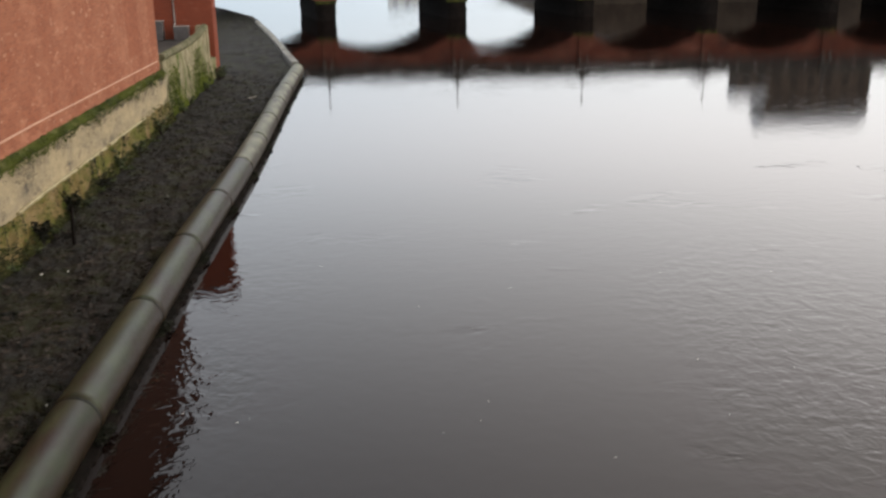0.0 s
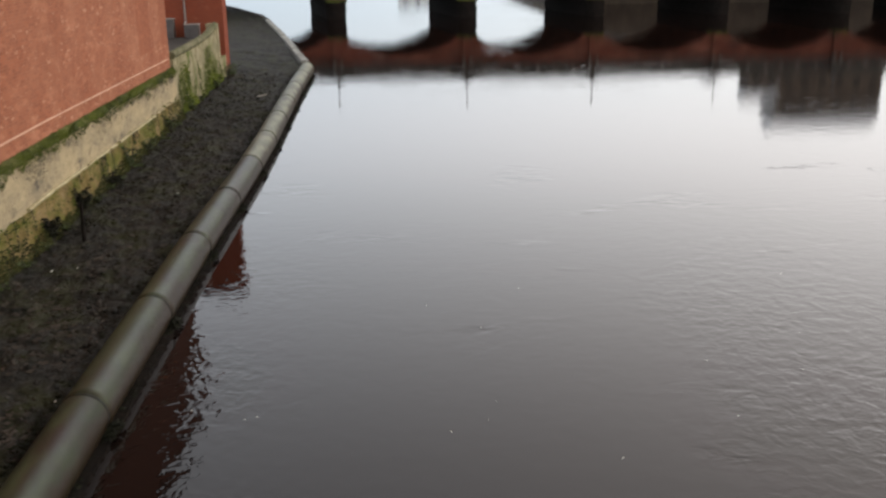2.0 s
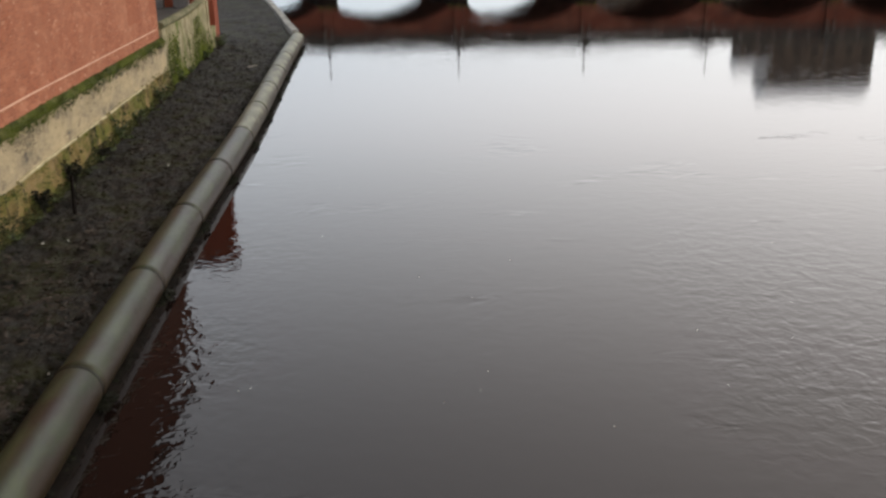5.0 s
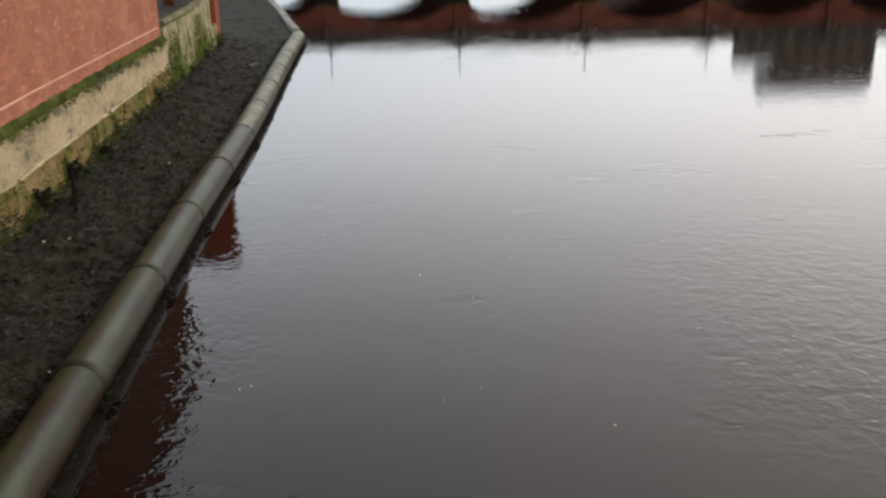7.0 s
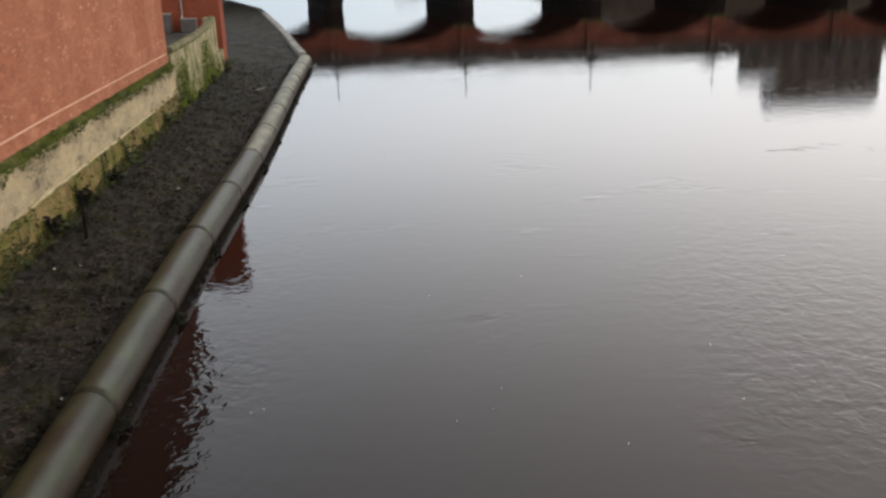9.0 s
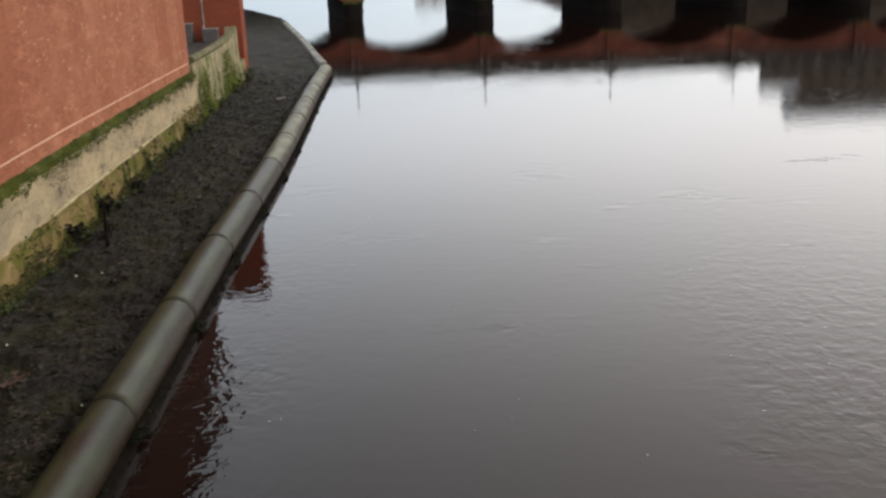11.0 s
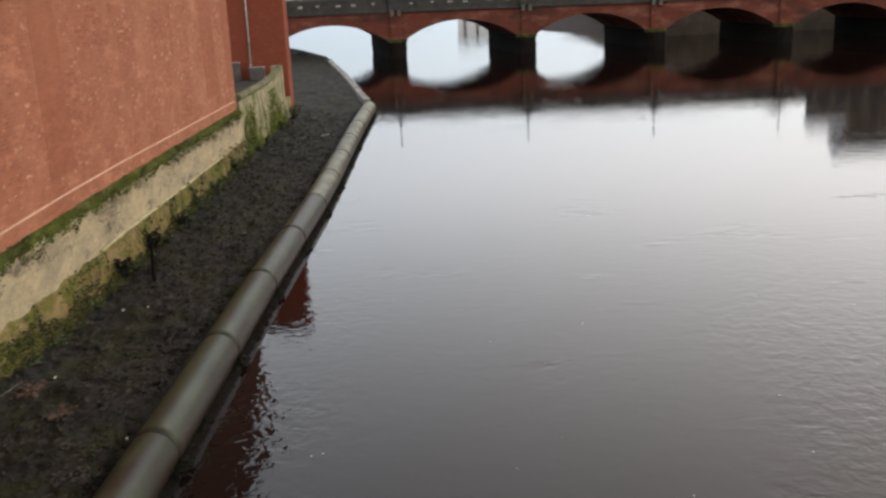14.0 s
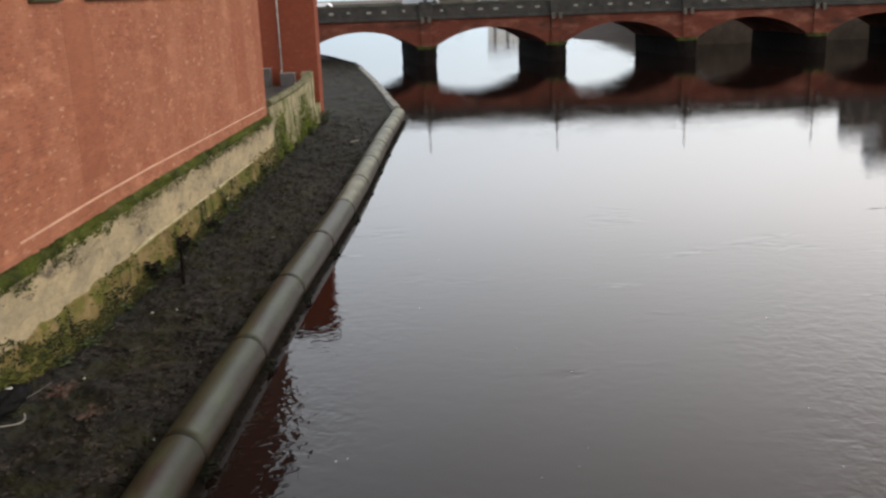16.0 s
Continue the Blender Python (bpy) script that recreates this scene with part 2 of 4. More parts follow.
CONCRETE = mat("pale_concrete", (0.25, 0.245, 0.22), (0.16, 0.157, 0.135), 2, rough=0.8, bump=0.3, bump_scale=12, jitter=0.15, specular=0.3)
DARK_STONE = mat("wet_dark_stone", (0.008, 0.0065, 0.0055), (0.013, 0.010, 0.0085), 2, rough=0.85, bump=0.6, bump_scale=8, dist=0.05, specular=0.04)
NOSING = mat("pale_worn_edge", (0.42, 0.37, 0.22), (0.3, 0.25, 0.13), 3, rough=0.9, bump=0.3)
YARD = mat("moss_streaked_render", (0.285, 0.245, 0.15), (0.175, 0.155, 0.085), 1.8, rough=0.92, bump=0.7, bump_scale=8, third=(0.072, 0.092, 0.013), third_scale=0.8, third_lo=0.5, third_hi=0.66, stretch=(1, 0.8, 0.8), specular=0.2)
SILL_STONE = mat("mossy_sill_stone", (0.035, 0.034, 0.022), (0.055, 0.055, 0.02), 3, rough=0.9, bump=0.5, specular=0.2)
COPING_MOSS = mat("mossy_coping_stone", (0.155, 0.138, 0.08), (0.085, 0.086, 0.04), 2, rough=0.92, bump=0.5, specular=0.2)
CORBEL = mat("worn_corbel_stone", (0.13, 0.115, 0.095), (0.09, 0.08, 0.065), 3, rough=0.9, bump_scale=15, specular=0.2)
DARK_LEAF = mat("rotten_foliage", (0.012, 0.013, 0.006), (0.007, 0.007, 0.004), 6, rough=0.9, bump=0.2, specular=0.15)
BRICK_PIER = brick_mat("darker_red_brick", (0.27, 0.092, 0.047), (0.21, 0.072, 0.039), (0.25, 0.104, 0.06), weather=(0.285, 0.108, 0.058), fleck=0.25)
# darker copy of the brick, so its image in the water dims
DIMMED_BRICK = brick_mat("dimmed_red_brick", (0.105, 0.034, 0.02), (0.075, 0.026, 0.016), (0.09, 0.038, 0.024), weather=(0.115, 0.046, 0.028), fleck=0.3)
# near-black and almost without gloss
FOOTING = mat("near_black_stone", (0.006, 0.005, 0.0042), (0.010, 0.0078, 0.0062), 2, rough=0.9, bump=0.6, bump_scale=8, dist=0.05, specular=0.03)
SHORE = mat("brown_shore_mud", (0.030, 0.022, 0.017), (0.020, 0.015, 0.012), 0.5, rough=0.9, bump=0.3, bump_scale=2, specular=0.1)
PALE_IRON = mat("pale_painted_iron", (0.48, 0.45, 0.40), (0.30, 0.27, 0.24), 3, rough=0.6, bump=0.1)
CAP_MOSS = mat("dull_moss", (0.042, 0.044, 0.012), (0.02, 0.021, 0.008), 2, rough=0.95, bump=0.8, specular=0.1)
COPE_STONE = mat("lichened_coping_stone", (0.085, 0.078, 0.06), (0.045, 0.042, 0.032), 0.9, rough=0.92, bump_scale=8, third=(0.06, 0.064, 0.03), third_scale=0.6)
PIER_MOSS = mat("yellow_green_moss", (0.066, 0.069, 0.015), (0.024, 0.025, 0.010), 1.3, rough=0.95, bump=0.8, specular=0.1)
STALK = mat("dead_brown_stalk", (0.115, 0.066, 0.045), (0.06, 0.038, 0.026), 8, rough=0.9, bump=0.2)
LICHEN = mat("grey_black_lichen", (0.12, 0.102, 0.072), (0.18, 0.15, 0.10), 5, rough=0.95, bump=0.3, specular=0.1)
# near-white roof coat, slightly glossy
FAR_ROOF = mat("pale_far_roof", (0.8, 0.8, 0.81), (0.74, 0.74, 0.75), 0.4, rough=0.35, bump=0.05, bump_scale=2)
FAR_GLASS = mat("dull_far_glass", (0.045, 0.036, 0.03), (0.03, 0.025, 0.02), 0.4, rough=0.6, bump=0, specular=0.15)
YARD_MOSS = mat("bright_wall_moss", (0.088, 0.108, 0.014), (0.032, 0.042, 0.008), 1.5, rough=0.95, bump=0.3, specular=0.1)
WHITE_PAINT = mat("white_paint", (0.72, 0.72, 0.66), (0.55, 0.56, 0.48), 3, rough=0.6, bump=0.1)
STRING = mat("pale_string_course", (0.55, 0.33, 0.22), (0.48, 0.27, 0.18), 2, rough=0.85, bump=0.2)
BLACK_IRON = mat("black_painted_iron", (0.02, 0.02, 0.022), (0.03, 0.03, 0.03), 4, rough=0.5, bump=0.1)
GREY_METAL = mat("grey_metal", (0.105, 0.095, 0.09), (0.08, 0.074, 0.07), 3, rough=0.5, metal=0.2, bump=0.1)
SLATE = mat("roof_slate", (0.06, 0.06, 0.065), (0.045, 0.045, 0.05), 3, rough=0.7)
FAR_STONE = mat("far_brown_stone", (0.088, 0.064, 0.043), (0.060, 0.043, 0.030), 0.5, rough=0.9, bump=0.2, bump_scale=3)
FAR_PALE = mat("far_pale_render", (0.72, 0.70, 0.65), (0.62, 0.60, 0.56), 0.5, rough=0.9, bump=0.1, bump_scale=3)
TWIG = mat("dead_stem", (0.034, 0.024, 0.017), (0.02, 0.015, 0.011), 8, rough=0.9, bump=0.2)
LEAF = mat("dark_leaf", (0.052, 0.074, 0.010), (0.022, 0.032, 0.006), 8, rough=0.7, bump=0.2)
BAG = mat("black_plastic", (0.006, 0.006, 0.006), (0.009, 0.009, 0.009), 8, rough=0.7, bump=0.3, specular=0.04)
CAR_GLASS = mat("dark_car_glass", (0.02, 0.022, 0.025), (0.03, 0.03, 0.03), 3, rough=0.1, bump=0)


def glass_mat():
    m = bpy.data.materials.new("window_glass")
    m.use_nodes = True
    b = m.node_tree.nodes["Principled BSDF"]
    b.inputs["Base Color"].default_value = (0.03, 0.032, 0.03, 1)
    b.inputs["Roughness"].default_value = 0.08
    b.inputs["Specular IOR Level"].default_value = 0.4
    return m


GLASS = glass_mat()


# ---- mesh helpers ----
def part(name, bm, material, parent=None, label="", smooth=False):
    me = bpy.data.meshes.new(name)
    bm.to_mesh(me)
    bm.free()
    me.materials.append(material)
    if smooth:
        for p in me.polygons:
            p.use_smooth = True
    ob = new(name, me)
    ob.parent = parent
    if label:
        tagged(ob, label)
    return ob


def thing(name, at, label, category, group="", kind=""):
    ob = new(name)
    ob.matrix_basis = Matrix.Translation(at)
    return tagged(ob, label, category, group, kind)


def box(bm, x0, x1, y0, y1, z0, z1, bevel=0.0):
    t = bmesh.new()
    bmesh.ops.create_cube(t, size=1)
    for v in t.verts:
        v.co = Vector((x0 + (v.co.x + 0.5) * (x1 - x0), y0 + (v.co.y + 0.5) * (y1 - y0), z0 + (v.co.z + 0.5) * (z1 - z0)))
    if bevel:
        bmesh.ops.bevel(t, geom=list(t.edges), offset=bevel, segments=2, profile=0.6, affect="EDGES")
    me = bpy.data.meshes.new("t")
    t.to_mesh(me)
    t.free()
    bm.from_mesh(me)
    bpy.data.meshes.remove(me)
    return bm


def boxed(*dims, bevel=0.0):
    return box(bmesh.new(), *dims, bevel=bevel)


def tube(bm, a, b, r0, r1=None, seg=12, caps=True):
    a, b = Vector(a), Vector(b)
    r1 = r0 if r1 is None else r1
    q = (b - a).to_track_quat("Z", "Y")
    rings = []
    for c, r in ((a, r0), (b, r1)):
        rings.append([bm.verts.new(c + q @ Vector((r * math.cos(2 * math.pi * i / seg), r * math.sin(2 * math.pi * i / seg), 0))) for i in range(seg)])
    for i in range(seg):
        j = (i + 1) % seg
        bm.faces.new((rings[0][i], rings[0][j], rings[1][j], rings[1][i]))
    if caps:
        bm.faces.new(rings[0][::-1])
        bm.faces.new(rings[1])
    return bm


def prism(bm, outline, lift):
    """Close an outline (list of Vectors) and sweep it by the vector lift."""
    lo = [bm.verts.new(p) for p in outline]
    hi = [bm.verts.new(Vector(p) + Vector(lift)) for p in outline]
    n = len(lo)
    bm.faces.new(lo)
    bm.faces.new(hi[::-1])
    for i in range(n):
        j = (i + 1) % n
        bm.faces.new((lo[j], lo[i], hi[i], hi[j]))
    bmesh.ops.recalc_face_normals(bm, faces=bm.faces)
    return bm


def lathe(bm, profile, at=(0, 0, 0), seg=12):
    """Turn (radius, height) pairs about the upright axis through at."""
    at = Vector(at)
    rings = [[bm.verts.new(at + Vector((max(r, 0.001) * math.cos(2 * math.pi * i / seg), max(r, 0.001) * math.sin(2 * math.pi * i / seg), z))) for i in range(seg)] for r, z in profile]
    for a, b in zip(rings, rings[1:]):
        for i in range(seg):
            j = (i + 1) % seg
            bm.faces.new((a[i], a[j], b[j], b[i]))
    bm.faces.new(rings[0][::-1])
    bm.faces.new(rings[-1])
    return bm

# ---- setting: river and banks ----
water = part("water", boxed(-1500, 1500, -300, 3000, -1.2, 0.0), WATER)
tagged(water, "calm peaty brown river reflecting a pale sky", "river", kind="structure")


def along(pts, y):
    """The value at y of a line through (y, value) corners."""
    for (y0, x0), (y1, x1) in zip(pts, pts[1:]):
        if y <= y1:
            return x0 + (x1 - x0) * (y - y0) / (y1 - y0)
    return pts[-1][1]


def pipe_x(y):
    """The pipe's line: it bears gently out into the river, then runs straight."""
    return along(((-40, -6.1), (13.5, -5.25), (20.0, -5.12), (24.3, -5.06), (29.0, -4.91), (33.7, -4.78), (38.3, -4.73), (52.0, -4.74), (62.0, -4.62)), y)


def bank_right(y):
    """Where the mud ends against the river, at each distance."""
    if y < 60:
        return pipe_x(y) + 0.07
    return along(((60, -4.57), (62, -4.75), (79.5, -7.55), (96.5, -10.75), (103, -12.2), (116, -17.2), (150, -32)), y)


def mud_height(x, y, right):
    s = min(1, max(0, (right - x) / 4.6))
    z = 0.42 - 0.12 * s + 0.12 * noise.noise((x * 0.5, y * 0.4, 0)) + 0.11 * noise.noise((x * 1.7, y * 1.5, 3)) + along(((40, 0.07), (58, 0.02), (70, 0.012)), max(y, 40)) * noise.noise((x * 4.5, y * 4.1, 7))
    z += along(((34, 0.045), (48, 0.0)), max(y, 34)) * noise.noise((x * 9.5, y * 9.0, 5))
    if y < 20 and x < -8.2:
        z += 0.32 * min(1, (20 - y) / 2) * min(1, (-8.2 - x) / 0.6)
    if y > 60:
        z += min(0.25, (y - 60) * 0.02)
    edge = (right - x) / 0.5
    return z if edge > 1 else z * max(0, edge) - 0.6 * (1 - max(0, edge))


bm = bmesh.new()
rows, y = [], -14.0
while y < 150:
    right = bank_right(y)
    seam = min(-9.75, right - 3.0)
    across = [-40 + (seam + 40) * i / 12 for i in range(12)] + [seam + (right - seam) * i / 95 for i in range(96)]
    rows.append([bm.verts.new((x, y, mud_height(x, y, right))) for x in across])
    y += 0.5 if y < 9 else 0.11 if y < 24 else 0.18 if y < 45 else 0.3 if y < 70 else 0.6
for a, b in zip(rows, rows[1:]):
    for i in range(len(a) - 1):
        bm.faces.new((a[i], a[i + 1], b[i + 1], b[i]))
ground = part("mud_bank", bm, MUD, smooth=True)
tagged(ground, "dark wet river mud strewn with leaf litter below the brick wall", "mud bank", kind="structure")

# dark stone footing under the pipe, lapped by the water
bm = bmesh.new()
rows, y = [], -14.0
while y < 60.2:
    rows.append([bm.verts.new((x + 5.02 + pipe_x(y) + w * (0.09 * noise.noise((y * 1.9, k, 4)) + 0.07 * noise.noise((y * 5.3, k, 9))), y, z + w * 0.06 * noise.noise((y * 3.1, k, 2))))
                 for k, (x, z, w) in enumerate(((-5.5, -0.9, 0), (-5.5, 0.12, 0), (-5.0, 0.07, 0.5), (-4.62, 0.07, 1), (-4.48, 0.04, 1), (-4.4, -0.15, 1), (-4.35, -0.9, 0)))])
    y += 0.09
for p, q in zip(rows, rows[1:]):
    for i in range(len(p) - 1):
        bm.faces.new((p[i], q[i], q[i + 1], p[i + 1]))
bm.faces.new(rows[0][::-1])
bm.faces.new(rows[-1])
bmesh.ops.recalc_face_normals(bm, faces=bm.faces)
tagged(part("footing", bm, FOOTING), "near-black stone edge along the waterline under the pipe", "footing", kind="structure")

land = part("ground", boxed(-1500, -9.86, -300, 58.98, -1.0, 2.58), GREY_STONE)
tagged(land, "paved yard level behind the brick building", "ground", kind="structure")

# ---- the large pipe ----
PIPE_X, PIPE_Z, PIPE_R = -5.02, 0.3, 0.435
pipe = thing("pipe", (PIPE_X, 8, 0), "large grey-green jointed iron pipe along the water's edge", "pipe")
JOINTS = [14.9 + 4.7 * k for k in range(-5, 10)]
END_Y = 60.9


def ring_profile(points, seg=40):
    """A tube lying along y with (y, radius) stations, about the pipe's own axis."""
    b = bmesh.new()
    rings = []
    for yy, r in points:
        dx = pipe_x(yy) - PIPE_X
        rings.append([b.verts.new((dx + r * math.cos(2 * math.pi * i / seg), yy - 8, PIPE_Z + r * math.sin(2 * math.pi * i / seg))) for i in range(seg)])
    for p, q in zip(rings, rings[1:]):
        for i in range(seg):
            j = (i + 1) % seg
            b.faces.new((p[i], q[i], q[j], p[j]))
    b.faces.new(rings[0])
    b.faces.new(rings[-1][::-1])
    return b


edges = [-13.0] + JOINTS + [END_Y]
for a, b in zip(edges, edges[1:]):
    r = PIPE_R
    body = part("pipe_section", ring_profile([(a + 0.02, r - 0.02), (a + 0.04, r + 0.006), (a + 0.24, r + 0.006), (a + 0.26, r), (b - 0.04, r), (b - 0.02, r - 0.012)]), SHEEN_IRON if a > 33 else IRON, pipe, smooth=True)
    if b < END_Y:
        part("joint_ring", ring_profile([(b - 0.04, r - 0.03), (b - 0.022, r + 0.006), (b + 0.022, r + 0.006), (b + 0.04, r - 0.03)]), RING, pipe, "dark rubber joint seal", smooth=True)
part("end_cap", ring_profile([(END_Y, 0.43), (END_Y + 0.05, 0.46), (END_Y + 0.25, 0.42), (END_Y + 0.4, 0.3), (END_Y + 0.45, 0.15)]), SHEEN_IRON, pipe, smooth=True)

# dark brown strip added where shade lies between mud and pipe
bm = bmesh.new()
for i in range(50):
    y0 = -14 + i * 1.48
    ex = pipe_x(y0) + 5.02
    box(bm, ex - 5.7 + random.uniform(-0.03, 0.03), ex - 5.42, y0, y0 + 1.47, -0.1, 0.33 + random.uniform(-0.05, 0.05), 0.03)
tagged(part("edging", bm, SHADE_BAND), "dark brown strip added for the shade between the mud and the pipe", "edging", kind="structure")

# coping stones along the far bend of the bank
coping = thing("kerb", (-5.2, 60, 0.3), "pale concrete coping along the far bend of the bank", "kerb", kind="structure")
line = [Vector((-4.85, 61.9, 0)), Vector((-7.85, 79.5, 0)), Vector((-11.0, 96.5, 0)), Vector((-12.5, 103.2, 0)), Vector((-17.4, 116.5, 0)), Vector((-31, 149, 0))]
shared = {}
for (a, b), stuff in zip(zip(line, line[1:]), (CONCRETE, CONCRETE, GREY_STONE, GREY_STONE, GREY_STONE)):
    d = (b - a).normalized()
    steps = int((b - a).length / 2.4)
    for k in range(steps):
        c = a + d * (k + 0.5) * (b - a).length / steps
        if stuff not in shared:
            stone = part("coping_stone", boxed(-0.2, 0.28, -1.19, 1.19, -0.9, 0.46, bevel=0.07), stuff, coping)
            shared[stuff] = stone.data
        else:
            stone = new("coping_stone", shared[stuff])
            stone.parent = coping
        stone.matrix_basis = Matrix.Translation(c - Vector((5.2 * -1, 60, 0.0)) + Vector((0, 0, 0.03 * random.uniform(-1, 1)))) @ Matrix.Rotation(math.atan2(-d.x, d.y) + random.uniform(-0.02, 0.02), 4, "Z")

# ---- the brick building ----
WX = -9.4


def settle(y):
    """The far end of the old wall has sunk a little."""
    return -0.0118 * max(0, y - 27)


brick_house = thing("brick_building", (WX - 4, 26, 2.6), "long red brick riverside building with pale-framed windows above a stained plinth", "building")


def at_house(bm_):
    bmesh.ops.translate(bm_, verts=bm_.verts, vec=(-(WX - 4), -26, -2.6))
    return bm_


WALL_END, WALL_TOP = 43.7, 13.5
OPENINGS = [(13.2, 15.6), (20.85, 22.25), (23.95, 38.4), (40.6, 42.0)]
SILL, HEAD = 8.22, 8.9
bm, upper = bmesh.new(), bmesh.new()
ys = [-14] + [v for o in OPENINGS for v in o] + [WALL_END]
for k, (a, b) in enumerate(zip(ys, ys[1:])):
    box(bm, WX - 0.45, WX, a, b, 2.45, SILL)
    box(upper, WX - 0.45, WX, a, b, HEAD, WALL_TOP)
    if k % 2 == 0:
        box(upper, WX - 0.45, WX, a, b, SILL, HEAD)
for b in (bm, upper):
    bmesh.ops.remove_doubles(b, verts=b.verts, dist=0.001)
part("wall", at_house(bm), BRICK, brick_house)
part("upper_wall", at_house(upper), DIMMED_BRICK, brick_house, "upper brickwork, darkened to dim its reflection in the river")
part("wall", at_house(boxed(WX - 9, WX - 0.45, WALL_END - 0.4, WALL_END, 2.6, WALL_TOP)), BRICK, brick_house)
part("wall", at_house(boxed(WX - 9, WX - 8.6, -14, WALL_END - 0.4, 2.6, WALL_TOP)), BRICK, brick_house)
part("roof", at_house(boxed(WX - 9.2, WX + 0.2, -14.2, WALL_END + 0.2, WALL_TOP, WALL_TOP + 0.3, bevel=0.03)), SLATE, brick_house)
part("floor_slab", at_house(boxed(WX - 8.6, WX - 0.45, -14, WALL_END - 0.4, 7.3, 7.5)), GREY_STONE, brick_house)
bm = bmesh.new()
cuts = [18.75, 23.0, 27.0, 33.0, 38.0, WALL_END - 0.35]
corners = [[bm.verts.new((WX + x, y, 3.25 + z + settle(y) - 0.012 * max(0, 23 - y))) for x, z in ((-0.02, 0), (0.03, 0), (0.035, 0.02), (0.03, 0.04), (-0.02, 0.045))] for y in cuts]
for p, q in zip(corners, corners[1:]):
    for i in range(5):
        bm.faces.new((p[i], q[i], q[(i + 1) % 5], p[(i + 1) % 5]))
bm.faces.new(corners[0])
bm.faces.new(corners[-1][::-1])
bmesh.ops.recalc_face_normals(bm, faces=bm.faces)
part("string_course", at_house(bm), STRING, brick_house, "thin pale string course")
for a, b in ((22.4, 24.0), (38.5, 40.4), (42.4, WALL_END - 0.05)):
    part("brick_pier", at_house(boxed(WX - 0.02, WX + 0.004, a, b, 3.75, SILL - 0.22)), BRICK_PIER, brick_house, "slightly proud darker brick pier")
for a, b in OPENINGS:
    win = part("window", at_house(boxed(WX - 0.3, WX - 0.26, a, b, SILL, HEAD)), GLASS, brick_house)
    bm = bmesh.new()
    n = max(1, round((b - a) / 1.55))
    for i in range(n + 1):
        yy = a + (b - a) * i / n
        box(bm, WX - 0.27, WX - 0.14, max(a, yy - 0.07), min(b, yy + 0.07), SILL + 0.01, HEAD, 0.01)
    for z in (SILL + 0.01, HEAD - 0.13):
        box(bm, WX - 0.26, WX - 0.15, a, b, z, z + 0.13, 0.01)
    part("window_frame", at_house(bm), WHITE_PAINT, win, "off-white painted window frame")
    bm = boxed(WX - 0.3, WX + 0.12, a - 0.1, b + 0.1, SILL - 0.19, SILL + 0.01, bevel=0.02)
    part("window_sill", at_house(bm), SILL_STONE, win, "dark mossy stone sill")

# mossy offset, rendered plinth and rough footing below the brick
plinth = thing("plinth_wall", (WX, 26, 0), "stained cream plinth wall with a mossy top ledge", "wall", kind="structure")


def ribbon(y0, y1, profile, step, wobble, seed, dx=0.0, rise=settle):
    """A wall strip along y from an (x, z) profile, with uneven faces."""
    b = bmesh.new()
    n_ = int((y1 - y0) / step)
    rs = []
    for k in range(n_ + 1):
        yy = y0 + (y1 - y0) * k / n_
        rs.append([b.verts.new((dx + px_ + wobble * noise.noise((yy * 1.3, pz_ * 2, seed)) + 0.5 * wobble * noise.noise((yy * 4, pz_ * 5, seed)), yy - 26,
                                pz_ + rise(yy) * (pz_ > 0.5) + 0.7 * wobble * noise.noise((yy * 1.1, pz_ * 3, seed + 9)))) for px_, pz_ in profile])
    for p, q in zip(rs, rs[1:]):
        for i in range(len(p) - 1):
            b.faces.new((p[i], p[i + 1], q[i + 1], q[i]))
    b.faces.new(rs[0])
    b.faces.new(rs[-1][::-1])
    bmesh.ops.recalc_face_normals(b, faces=b.faces)
    return b


part("moss_ledge", ribbon(-14, 44.1, [(-0.4, 2.62), (-0.01, 2.85), (0.05, 2.81), (0.11, 2.73), (0.15, 2.66), (0.16, 2.61), (0.1, 2.55), (-0.4, 2.5)], 0.07, 0.03, 1), MOSS, plinth, "wet green moss on the ledge")
part("render_band", ribbon(-14, 44.1, [(-0.4, 2.56), (0.13, 2.58), (0.12, 2.0), (0.13, 1.5), (0.13, 1.15), (-0.4, 1.15)], 0.15, 0.02, 2), PLINTH, plinth, "cream render band")
for y0, y1 in ((24.4, 29.6), (29.75, 33.1), (33.6, 39.2)):
    part("ledge_nosing", ribbon(y0, y1, [(0.05, 1.43), (0.2, 1.45), (0.225, 1.405), (0.2, 1.36), (0.05, 1.35)], 0.2, 0.045, 3), NOSING, plinth, "pale worn nosing")
part("rough_base", ribbon(-14, 44.1, [(-0.4, 1.44), (0.08, 1.46), (0.17, 1.3), (0.2, 1.1), (0.25, 0.7), (0.32, 0.3), (0.38, -0.2), (-0.4, -0.2)], 0.1, 0.055, 4), PLINTH_LOW, plinth, "algae-stained rough stone base")

# low yard wall between the brick building and the tower
yard = thing("yard_wall", (WX, 50, 0), "mossy cream boundary wall with a rounded coping", "wall", kind="structure")
def sweep(y):
    """The yard wall dips in the middle and sweeps up to its end pier."""
    return along(((44, -0.15), (49.5, -0.19), (52.2, -0.15), (54.3, -0.06), (55.3, 0.05), (56.6, 0.19)), y)


